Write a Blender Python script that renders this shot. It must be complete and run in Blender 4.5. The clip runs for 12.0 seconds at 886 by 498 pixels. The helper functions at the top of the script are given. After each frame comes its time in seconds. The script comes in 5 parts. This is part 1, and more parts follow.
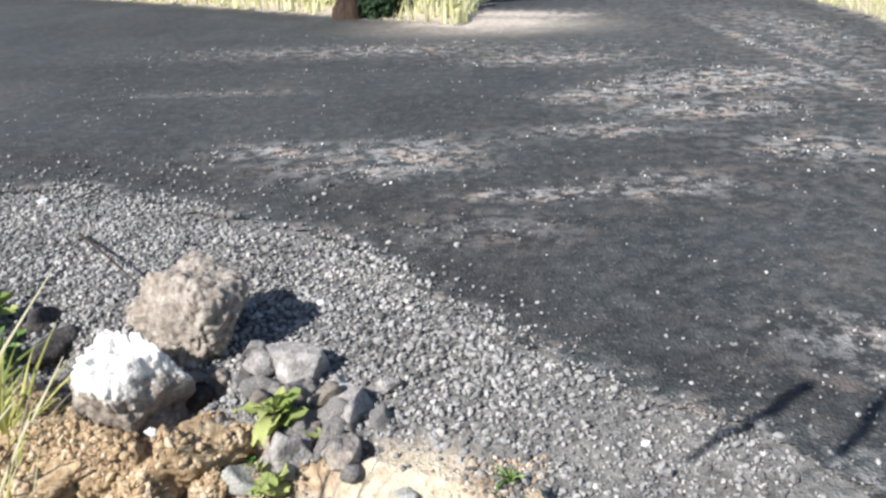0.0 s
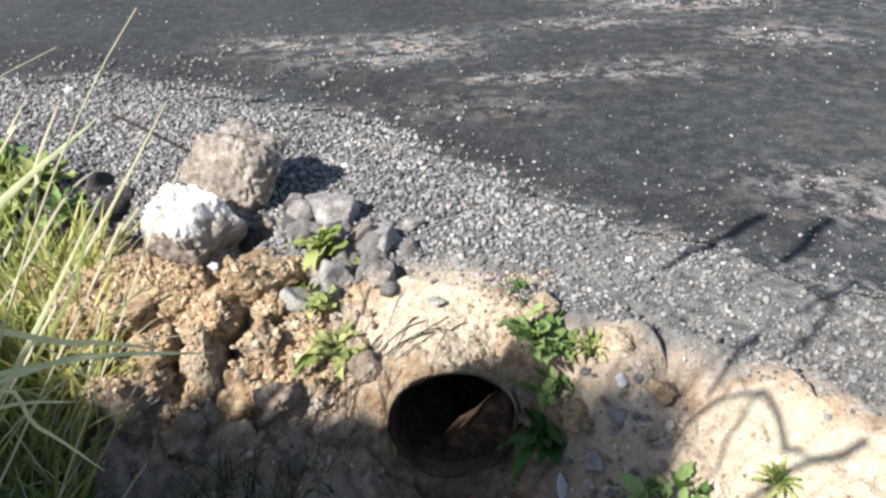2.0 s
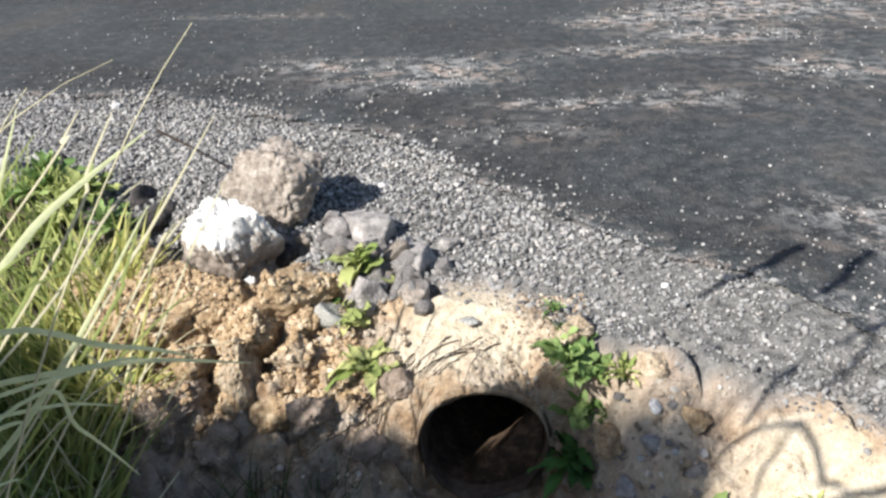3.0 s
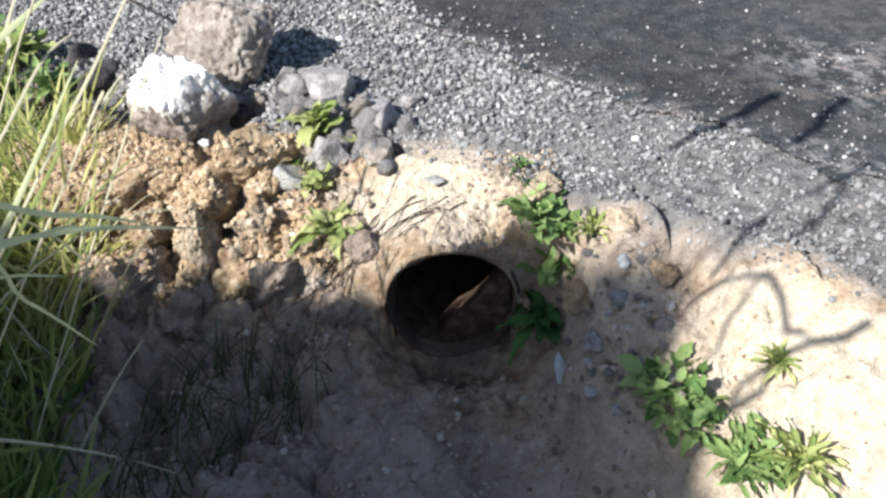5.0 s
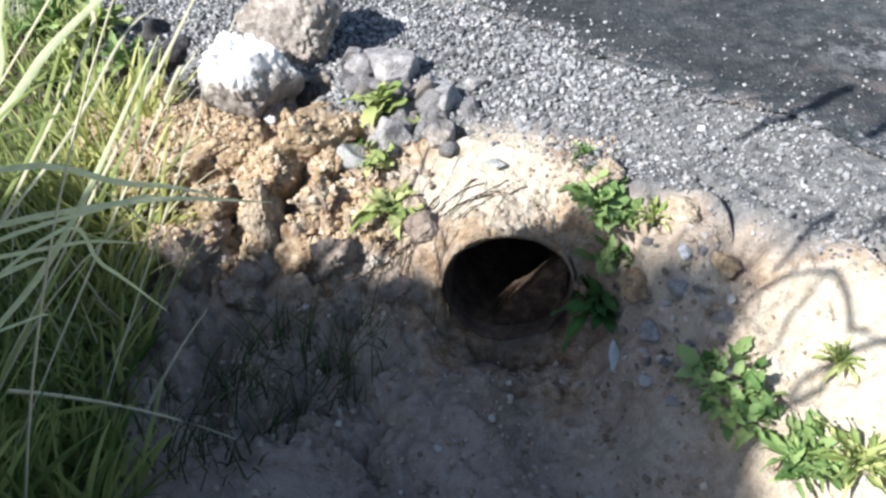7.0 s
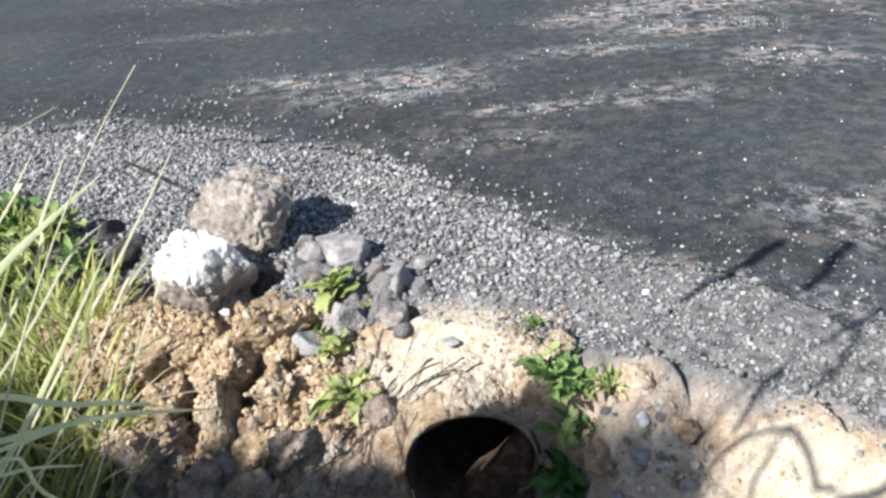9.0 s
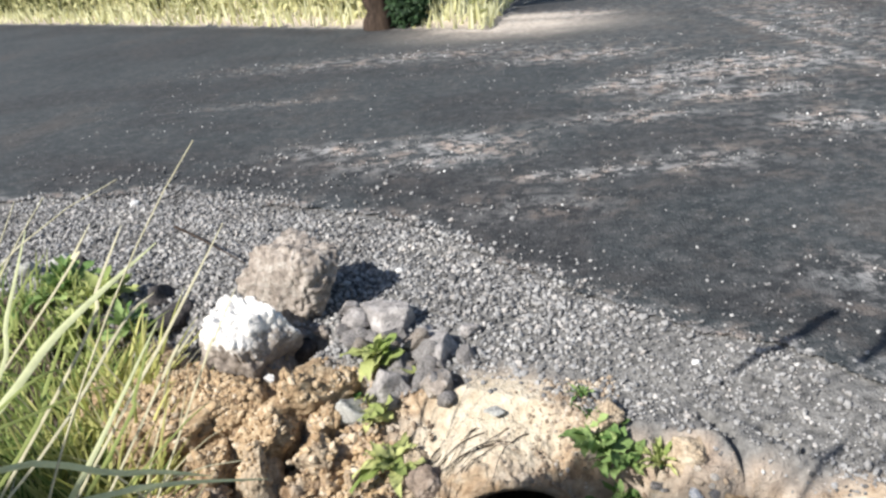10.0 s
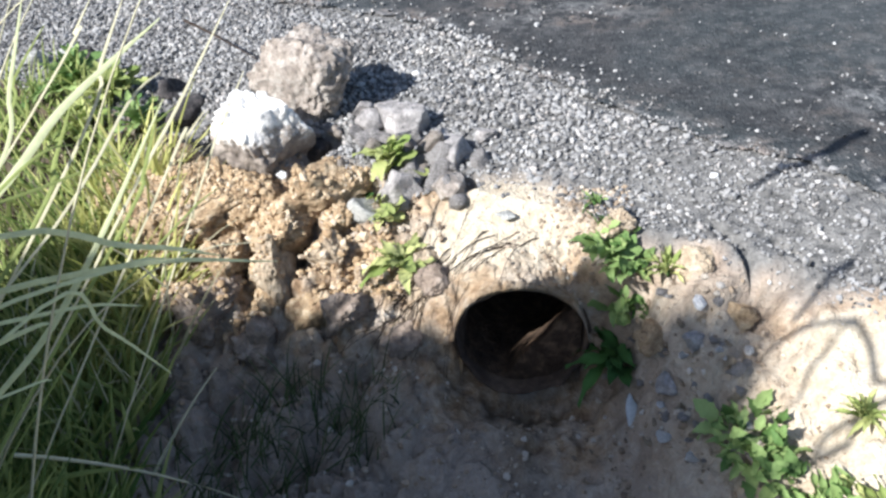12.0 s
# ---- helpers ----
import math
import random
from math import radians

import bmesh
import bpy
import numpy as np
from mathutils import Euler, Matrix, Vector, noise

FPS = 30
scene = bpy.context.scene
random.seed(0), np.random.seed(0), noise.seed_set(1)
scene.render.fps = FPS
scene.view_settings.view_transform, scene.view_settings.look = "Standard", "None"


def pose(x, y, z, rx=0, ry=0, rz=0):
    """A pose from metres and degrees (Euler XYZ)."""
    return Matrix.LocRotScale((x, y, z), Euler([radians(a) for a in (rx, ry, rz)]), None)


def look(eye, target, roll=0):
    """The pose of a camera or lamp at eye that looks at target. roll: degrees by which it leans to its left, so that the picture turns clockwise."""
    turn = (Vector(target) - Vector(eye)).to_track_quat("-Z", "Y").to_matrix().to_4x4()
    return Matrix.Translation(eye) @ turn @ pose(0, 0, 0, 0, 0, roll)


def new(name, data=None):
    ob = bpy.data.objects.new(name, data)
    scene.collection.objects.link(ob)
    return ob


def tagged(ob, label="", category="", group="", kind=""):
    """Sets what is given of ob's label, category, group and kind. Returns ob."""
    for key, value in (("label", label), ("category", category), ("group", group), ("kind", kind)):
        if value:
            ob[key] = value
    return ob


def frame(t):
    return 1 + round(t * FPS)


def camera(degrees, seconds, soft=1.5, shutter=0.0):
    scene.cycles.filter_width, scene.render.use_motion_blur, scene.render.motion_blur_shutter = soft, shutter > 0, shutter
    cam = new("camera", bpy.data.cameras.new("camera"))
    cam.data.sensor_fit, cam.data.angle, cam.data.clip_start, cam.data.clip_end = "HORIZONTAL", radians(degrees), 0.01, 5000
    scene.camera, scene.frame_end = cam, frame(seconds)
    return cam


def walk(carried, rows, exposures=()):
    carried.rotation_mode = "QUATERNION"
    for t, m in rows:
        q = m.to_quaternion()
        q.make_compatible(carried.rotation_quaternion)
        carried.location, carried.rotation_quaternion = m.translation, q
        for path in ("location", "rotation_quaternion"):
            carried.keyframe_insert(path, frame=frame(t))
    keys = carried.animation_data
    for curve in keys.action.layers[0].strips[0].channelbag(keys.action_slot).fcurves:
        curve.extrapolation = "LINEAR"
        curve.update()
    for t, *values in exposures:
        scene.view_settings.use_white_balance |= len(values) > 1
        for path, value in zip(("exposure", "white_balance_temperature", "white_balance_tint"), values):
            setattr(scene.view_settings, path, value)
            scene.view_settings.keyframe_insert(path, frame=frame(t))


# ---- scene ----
cam = camera(59.0, 12.0, soft=2.6)
EXPO = 0.77
LIGHT = ((0.0, 0.02, 6300), (0.5, 0.19, 6250), (1.5, 0.06, 6450), (2.5, 0.02, 6450), (3.5, 0.05, 6500), (5.5, 0.10, 6050), (7.5, 0.25, 5950),
         (9.5, 0.0, 6250), (10.5, -0.05, 6500), (11.5, 0.17, 6350), (12.0, 0.24, 6050))
PATH = [
    (0, (0.198, 0.505, 1.629), (0.142, 2.347, 0.85), -1.9),
    (0.5, (0.128, 0.5, 1.621), (0.064, 2.347, 0.857), -1.9),
    (1, (0.058, 0.107, 1.548), (0.083, 1.866, 0.598), -1.3),
    (1.5, (-0.01, -0.04, 1.594), (-0.021, 1.64, 0.51), -2.2),
    (2, (0.017, -0.104, 1.604), (0.023, 1.647, 0.637), -1.9),
    (2.5, (-0.023, -0.12, 1.641), (-0.014, 1.696, 0.802), -1.8),
    (3, (-0.007, -0.13, 1.592), (-0.075, 1.651, 0.685), -1.3),
    (3.5, (-0.02, -0.086, 1.511), (-0.048, 1.495, 0.287), -0.6),
    (5.5, (0.011, -0.046, 1.545), (0.021, 1.569, 0.365), -1.5),
    (6, (-0.032, -0.06, 1.564), (-0.111, 1.586, 0.429), -0.7),
    (6.5, (-0.039, -0.082, 1.537), (-0.136, 1.57, 0.413), -0.8),
    (7, (-0.023, -0.07, 1.534), (-0.146, 1.498, 0.3), -2.0),
    (7.5, (-0.013, -0.088, 1.534), (-0.135, 1.513, 0.342), -3.1),
    (7.7, (-0.005, -0.064, 1.551), (-0.106, 1.542, 0.363), -2.4),
    (9.3, (0.041, -0.04, 1.631), (0.013, 1.778, 0.798), -4.8),
    (9.5, (0.032, -0.053, 1.634), (-0.05, 1.779, 0.835), -5.4),
    (10, (0.023, -0.032, 1.649), (-0.102, 1.816, 0.895), -5.4),
    (10.2, (0.026, 0.043, 1.63), (-0.076, 1.912, 0.925), -5.2),
    (10.5, (-0.029, 0.043, 1.619), (-0.121, 1.876, 0.825), -4.4),
    (11, (-0.004, -0.033, 1.509), (-0.193, 1.654, 0.451), -2.4),
    (11.5, (-0.013, -0.029, 1.518), (-0.208, 1.548, 0.303), -3.9),
    (12, (0.023, -0.024, 1.54), (-0.16, 1.609, 0.4), -4.1),
]
walk(cam, [(t, look(eye, target, roll)) for t, eye, target, roll in PATH], [(t, EXPO + e, k, 10.0) for t, e, k in LIGHT])

# ---- light: low sun from behind on the left, clear sky ----
SUN_EL = radians(39.0)
SUN_X, SUN_Y = 0.78, 0.626
SUN_DIR = Vector((SUN_X, SUN_Y, -math.tan(SUN_EL))).normalized()   # the way the light travels
sun_data = bpy.data.lights.new("sun", "SUN")
sun_data.energy, sun_data.angle, sun_data.color = 5.0, radians(0.53), (1.0, 0.96, 0.90)
sun = new("sun", sun_data)
sun.matrix_world = look((-8, -8, 8), Vector((-8, -8, 8)) + SUN_DIR)
world = bpy.data.worlds.new("sky")
scene.world = world
world.use_nodes = True
wn = world.node_tree
sky = wn.nodes.new("ShaderNodeTexSky")
sky.sky_type, sky.sun_disc = "NISHITA", False
sky.sun_elevation, sky.sun_rotation = SUN_EL, radians(231)
wn.links.new(sky.outputs[0], wn.nodes["Background"].inputs[0])
wn.nodes["Background"].inputs[1].default_value = 0.086

rng = np.random.default_rng(7)


# ---- numeric noise ----
def hash2(i, j, seed):
    n = (i.astype(np.int64) * 374761393 + j.astype(np.int64) * 668265263 + seed * 1442695041) & 0x7FFFFFFF
    n = ((n ^ (n >> 13)) * 1274126177) & 0x7FFFFFFF
    return ((n ^ (n >> 16)) & 0xFFFF) / 65535.0


def vnoise(x, y, seed=0):
    """Smooth value noise, 0 to 1."""
    x, y = np.asarray(x, float), np.asarray(y, float)
    i, j = np.floor(x), np.floor(y)
    u, v = x - i, y - j
    u, v = u * u * (3 - 2 * u), v * v * (3 - 2 * v)
    a, b = hash2(i, j, seed), hash2(i + 1, j, seed)
    c, d = hash2(i, j + 1, seed), hash2(i + 1, j + 1, seed)
    return (a * (1 - u) + b * u) * (1 - v) + (c * (1 - u) + d * u) * v


def fbm(x, y, seed=0, octaves=4):
    total, amp, norm = 0.0, 1.0, 0.0
    for k in range(octaves):
        total = total + amp * vnoise(x * 2 ** k, y * 2 ** k, seed + 17 * k)
        norm += amp
        amp *= 0.5
    return total / norm


def worley(x, y, seed=0):
    """Distance to the nearest and to the second nearest of scattered points, in cells."""
    x, y = np.asarray(x, float), np.asarray(y, float)
    i, j = np.floor(x), np.floor(y)
    f1, f2 = np.full(x.shape, 9.0), np.full(x.shape, 9.0)
    for a in (-1, 0, 1):
        for b in (-1, 0, 1):
            px = i + a + hash2(i + a, j + b, seed)
            py = j + b + hash2(i + a, j + b, seed + 5)
            d = np.hypot(px - x, py - y)
            f2 = np.minimum(np.maximum(d, f1), f2)
            f1 = np.minimum(d, f1)
    return f1, f2


def smooth(a, b, x):
    t = np.clip((np.asarray(x, float) - a) / (b - a), 0, 1)
    return t * t * (3 - 2 * t)


# ---- the lie of the land ----
EDGE_X = [-30, -8, -4, -2.4, -1.5, -0.9, -0.5, -0.12, 0.38, 0.58, 1.09, 1.35, 1.9, 3.0, 8, 30]
EDGE_Y = [12.0, 6.2, 4.55, 3.75, 3.2, 3.0, 2.9, 2.68, 2.43, 2.32, 2.01, 1.76, 1.42, 0.75, -2.0, -12.0]
TAR_X = [-40, -8, -3.5, -2.5, -1.3, -0.7, -0.15, 0.38, 0.96, 1.33, 1.65, 2.4, 4.0, 9, 40]
TAR_Y = [14.0, 6.6, 5.5, 5.45, 5.0, 4.6, 4.1, 3.35, 2.78, 2.52, 2.3, 1.8, 1.0, -1.4, -14]
PIPE_X, PIPE_Y, PIPE_Z, PIPE_R, PIPE_OUT = 0.045, 2.25, -0.47, 0.236, 0.262


PITS = [(-0.84, 3.10, 0.085, 0.17), (-0.90, 2.98, 0.08, 0.14), (-1.40, 3.24, 0.11, 0.13), (-1.62, 3.36, 0.12, 0.10), (-0.60, 2.80, 0.06, 0.12),
        (-0.33, 2.80, 0.05, 0.10), (-0.16, 2.74, 0.05, 0.09), (-1.02, 2.84, 0.07, 0.10), (-0.62, 2.55, 0.07, 0.10), (-0.40, 2.90, 0.05, 0.08), (0.78, 2.05, 0.05, 0.07)]


CRACKS = [((0.74, 2.36), (0.79, 2.24), (0.823, 2.06)), ((0.91, 2.27), (0.95, 2.20), (1.00, 2.13)), ((1.19, 1.98), (1.215, 1.86)), ((0.56, 2.30), (0.61, 2.16))]


def crack_s(x, y):
    """Metres to the nearest of the cracks in the dry brink."""
    best = np.full(np.shape(x), 9.0)
    for line in CRACKS:
        for (ax, ay), (bx, by) in zip(line[:-1], line[1:]):
            dx, dy = bx - ax, by - ay
            t = np.clip(((x - ax) * dx + (y - ay) * dy) / (dx * dx + dy * dy), 0, 1)
            best = np.minimum(best, np.hypot(x - ax - t * dx, y - ay - t * dy))
    return best


def edge_s(x, y):
    """Metres from the brink of the ditch, towards the ditch."""
    return (np.interp(x, EDGE_X, EDGE_Y) - y) * 0.88


def land(x, y):
    """Height of the ground, with the pipe's trench filled in."""
    x, y = np.asarray(x, float), np.asarray(y, float)
    s = edge_s(x, y) + 0.10 * (fbm(x * 2.2, y * 2.2, 3, 3) - 0.5)
    left = 1 - smooth(-0.55, -0.2, x)
    mid = np.exp(-((x - PIPE_X) / 0.34) ** 2)
    depth = 0.74 - 0.10 * smooth(0.5, 1.6, x)
    run = 0.95 - 0.42 * mid + 0.1 * smooth(0.7, 1.5, x)
    t = np.clip(s / run, 0, 1)
    fall = 0.55 * t + 0.45 * t * t * (3 - 2 * t)
    z = -depth * fall
    z = z - 0.05 * smooth(-0.55, 0.05, s)
    # mound of mortar and earth over the pipe's end
    mound = -0.055 - 0.33 * np.maximum(2.63 - y, 0) - 1.5 * (x - PIPE_X) ** 2 - 3.0 * np.maximum(PIPE_Y - y, 0) + 0.012 * (fbm(x * 9, y * 9, 43, 3) - 0.5)
    k = np.clip(0.5 + 0.5 * (mound - z) / 0.05, 0, 1)
    z = np.where((y > 1.9) & (y < 2.75) & (np.abs(x - PIPE_X) < 0.6), z * (1 - k) + mound * k + 0.05 * 0.5 * k * (1 - k), z)
    # washed hollow before the pipe's mouth
    hollow = (1 - smooth(0.22, 0.52, np.abs(x - PIPE_X) + 0.12 * (fbm(x * 7, y * 7, 47, 3) - 0.5))) * (1 - smooth(PIPE_Y + 0.01, PIPE_Y + 0.05, y)) * smooth(1.2, 1.9, y)
    z = z * (1 - hollow) - (0.74 + 0.13 * np.exp(-((y - 2.18) / 0.09) ** 2 - ((x - PIPE_X - 0.02) / 0.17) ** 2)) * hollow
    # near bank, on which the camera is carried
    z = z + (depth + 0.02) * smooth(1.45, 2.15, s)
    # broken earth
    bank = smooth(-0.02, 0.12, s) * (1 - smooth(1.0, 1.3, s))
    calm = (1 - 0.70 * np.exp(-(((x - PIPE_X + 0.08) / 0.30) ** 2 + ((y - 2.47) / 0.22) ** 2) ** 2)) * (1 - 0.15 * smooth(0.95, 1.2, x))
    rough = (0.5 + 0.5 * left + 0.35 * smooth(0.4, 0.55, x) * (1 - smooth(0.9, 1.05, x))) * calm
    z = z + bank * rough * (0.26 * (fbm(x * 4.5, y * 4.5, 11, 3) - 0.5) + 0.085 * (fbm(x * 14, y * 14, 23, 3) - 0.5))
    z = z + bank * calm * 0.05 * (fbm(x * 26, y * 26, 29, 3) - 0.5)
    # clods with cracks between them
    wx, wy = x + 0.13 * (fbm(x * 6, y * 6, 31, 3) - 0.5), y + 0.13 * (fbm(x * 6, y * 6, 37, 3) - 0.5)
    a1, a2 = worley(wx * 5.2 + wy * 1.5, wy * 4.2, 3)
    b1, b2 = worley(wx * 15, wy * 15, 8)
    z = z + bank * calm * (0.25 + 0.75 * left) * (0.07 * (0.45 - a1) - 0.075 * smooth(0.35, 0.6, fbm(x * 5, y * 5, 19, 2)) * (1 - smooth(0.02, 0.22, a2 - a1)) + 0.035 * (0.45 - b1) - 0.03 * (1 - smooth(0.02, 0.25, b2 - b1)))
    for px, py, pr, pd in PITS:
        z = z - pd * np.exp(-(((x - px) ** 2 + (y - py) ** 2) / pr ** 2) ** 1.5)
    floor_ = smooth(0.8, 1.1, s) * (1 - smooth(1.5, 2.0, s))
    z = z + floor_ * (0.07 * (fbm(x * 5, y * 5, 41, 3) - 0.5) + 0.05 * smooth(0.45, 0.6, fbm(x * 2.6, y * 3.4, 59, 2)))
    # dry humped earth at the brink, split by cracks
    z = z + 0.045 * np.exp(-((x - 0.70) / 0.13) ** 2 - ((y - 2.19) / 0.11) ** 2) + 0.03 * np.exp(-((x - 0.92) / 0.10) ** 2 - ((y - 2.12) / 0.09) ** 2) + 0.05 * np.exp(-((x - 0.98) / 0.10) ** 2 - ((y - 1.80) / 0.08) ** 2) + 0.03 * np.exp(-((x - 1.17) / 0.12) ** 2 - ((y - 1.90) / 0.09) ** 2)
    z = z - 0.07 * np.exp(-(crack_s(x + 0.03 * (vnoise(x * 16, y * 16, 77) - 0.5), y) / 0.016) ** 2)
    shoulder = smooth(-1.7, -0.9, s) * (1 - smooth(0.0, 0.1, s))
    z = z + shoulder * 0.03 * (fbm(x * 6, y * 6, 53, 3) - 0.5)
    # verges beyond the junction
    z = z + 0.95 * smooth(0.0, 3.2, far_s(x, y)) + 0.10 * smooth(0, 0.3, far_s(x, y))
    z = z + 0.7 * smooth(0.0, 4.0, right_s(x, y))
    return z


def far_s(x, y):
    """Metres into the verge on the far side, left of the side road."""
    a = (y - (14.0 - 0.80 * (x + 0.2))) * 0.78
    b = (0.3 + 0.13 * (y - 14.0) - x)
    return np.minimum(a, b)


def right_s(x, y):
    a = x - (6.55 + 0.085 * (y - 13.0))
    b = y - (9.0 - 0.45 * (x - 6.5))
    return np.minimum(a, b)


def tar_s(x, y):
    """Metres into the tarred carriageway (rough edge)."""
    near = (y - np.interp(x, TAR_X, TAR_Y)) * 0.85
    near = near + 0.34 * (fbm(x * 2.2, y * 2.2, 61, 5) - 0.5) + 0.05 * (vnoise(x * 22, y * 22, 67) - 0.5)
    ragged = 0.35 * (fbm(x * 1.6, y * 1.6, 71, 3) - 0.5)
    return np.minimum(np.minimum(near, -far_s(x, y) - 0.05 + ragged * 1.1), -right_s(x, y) - 0.1 + ragged)


def axis(parts):
    out = []
    for a, b, step in parts:
        out.extend(np.arange(a, b - step * 0.5, step))
    return np.array(out + [parts[-1][1]])


def geo(a, b, n, start):
    """Widening steps from a out to b."""
    k = np.linspace(0, 1, n + 1)[1:]
    return a + np.sign(b - a) * (start * n * k + (abs(b - a) - start * n) * k ** 4)


xs = np.concatenate([geo(-20, -600, 14, 1)[::-1], axis([(-20, -4, 0.2), (-4, -2.6, 0.05), (-2.6, 2.4, 0.015), (2.4, 4, 0.05), (4, 12, 0.2)]), geo(12, 600, 14, 1)])
ys = np.concatenate([geo(-3, -600, 14, 1)[::-1], axis([(-3, 0.9, 0.1), (0.9, 4.2, 0.015), (4.2, 6.5, 0.03), (6.5, 10, 0.08), (10, 30, 0.2)]), geo(30, 600, 14, 1)])


# ---- materials ----
class Nodes:
    """Short hand for building a node material."""

    def __init__(self, name):
        self.mat = bpy.data.materials.new(name)
        self.mat.use_nodes = True
        self.t = self.mat.node_tree
        self.bsdf = self.t.nodes["Principled BSDF"]
        self.co = self.t.nodes.new("ShaderNodeTexCoord").outputs["Object"]

    def node(self, kind, **sets):
        n = self.t.nodes.new(kind)
        for k, v in sets.items():
            n.inputs[k].default_value = v
        return n

    def link(self, a, b):
        self.t.links.new(a, b)

    def noise(self, scale, detail=4.0, rough=0.55, stretch=None):
        n = self.node("ShaderNodeTexNoise", Scale=scale, Detail=detail, Roughness=rough)
        if stretch:
            m = self.t.nodes.new("ShaderNodeMapping")
            m.inputs["Scale"].default_value = stretch
            self.link(self.co, m.inputs["Vector"])
            self.link(m.outputs[0], n.inputs["Vector"])
        else:
            self.link(self.co, n.inputs["Vector"])
        return n.outputs["Fac"]

    def voronoi(self, scale, feature="F1"):
        n = self.node("ShaderNodeTexVoronoi", Scale=scale)
        n.feature = feature
        self.link(self.co, n.inputs["Vector"])
        return n

    def ramp(self, fac, stops):
        n = self.t.nodes.new("ShaderNodeValToRGB")
        e = n.color_ramp.elements
        while len(e) < len(stops):
            e.new(0.5)
        for el, (p, c) in zip(e, stops):
            el.position, el.color = p, (*c, 1) if len(c) == 3 else c
        self.link(fac, n.inputs[0])
        return n.outputs[0]

    def mix(self, fac, a, b, mode="MIX"):
        n = self.t.nodes.new("ShaderNodeMix")
        n.data_type, n.blend_type = "RGBA", mode
        for v, s in ((fac, n.inputs[0]), (a, n.inputs[6]), (b, n.inputs[7])):
            if isinstance(v, (int, float)):
                s.default_value = v
            elif isinstance(v, tuple):
                s.default_value = (*v, 1)
            else:
                self.link(v, s)
        return n.outputs[2]

    def attr(self, name):
        n = self.t.nodes.new("ShaderNodeAttribute")
        n.attribute_name = name
        s = self.t.nodes.new("ShaderNodeSeparateColor")
        self.link(n.outputs["Color"], s.inputs[0])
        return s.outputs

    def bump(self, height, strength, distance):
        n = self.node("ShaderNodeBump", Strength=strength, Distance=distance)
        self.link(height, n.inputs["Height"])
        prev = self.bsdf.inputs["Normal"]
        if prev.is_linked:
            self.link(prev.links[0].from_socket, n.inputs["Normal"])
        self.link(n.outputs[0], self.bsdf.inputs["Normal"])

    def done(self, colour, rough=0.9, spec=0.3):
        if isinstance(colour, tuple):
            self.bsdf.inputs["Base Color"].default_value = (*colour, 1)
        else:
            self.link(colour, self.bsdf.inputs["Base Color"])
        if isinstance(rough, (int, float)):
            self.bsdf.inputs["Roughness"].default_value = rough
        else:
            self.link(rough, self.bsdf.inputs["Roughness"])
        self.bsdf.inputs["Specular IOR Level"].default_value = spec
        return self.mat


def mat_ground():
    m = Nodes("earth_and_grit")
    zone = m.attr("zone")          # red: grey grit, green: pale sandy mortar, blue: tan clay
    n1, n2, n3 = m.noise(3.0, 6), m.noise(22, 5), m.noise(90, 3)
    floor_ = m.ramp(n1, [(0.3, (0.26, 0.205, 0.165)), (0.7, (0.50, 0.415, 0.335))])
    floor_ = m.mix(m.ramp(n2, [(0.55, (0, 0, 0)), (0.72, (0.8, 0.8, 0.8))]), floor_, (0.48, 0.41, 0.33))
    grit = m.ramp(n2, [(0.3, (0.10, 0.098, 0.094)), (0.7, (0.27, 0.262, 0.247))])
    pale = m.ramp(n2, [(0.25, (0.36, 0.29, 0.20)), (0.40, (0.50, 0.42, 0.31)), (0.55, (0.57, 0.495, 0.38)), (0.75, (0.64, 0.58, 0.47))])
    clay = m.ramp(n2, [(0.25, (0.16, 0.10, 0.06)), (0.45, (0.33, 0.225, 0.135)), (0.62, (0.46, 0.34, 0.22)), (0.78, (0.58, 0.49, 0.37))])
    clay = m.mix(m.ramp(m.noise(6.5, 4, 0.6), [(0.42, (0, 0, 0)), (0.60, (0.85, 0.85, 0.85))]), clay, m.ramp(n2, [(0.3, (0.30, 0.25, 0.20)), (0.7, (0.56, 0.50, 0.42))]))
    c = m.mix(zone[2], floor_, clay)
    c = m.mix(zone[1], c, pale)
    c = m.mix(zone[0], c, grit)
    c = m.mix(0.35, c, m.ramp(n3, [(0.3, (0.45, 0.45, 0.45)), (0.7, (1, 1, 1))]), "MULTIPLY")
    bare = m.t.nodes.new("ShaderNodeAttribute")
    bare.attribute_name = "zone"
    c = m.mix(bare.outputs["Alpha"], m.ramp(n2, [(0.3, (0.035, 0.028, 0.020)), (0.7, (0.11, 0.09, 0.06))]), c)
    m.bump(n3, 0.8, 0.014)
    m.bump(n2, 0.6, 0.03)
    return m.done(c, 0.95, 0.2)


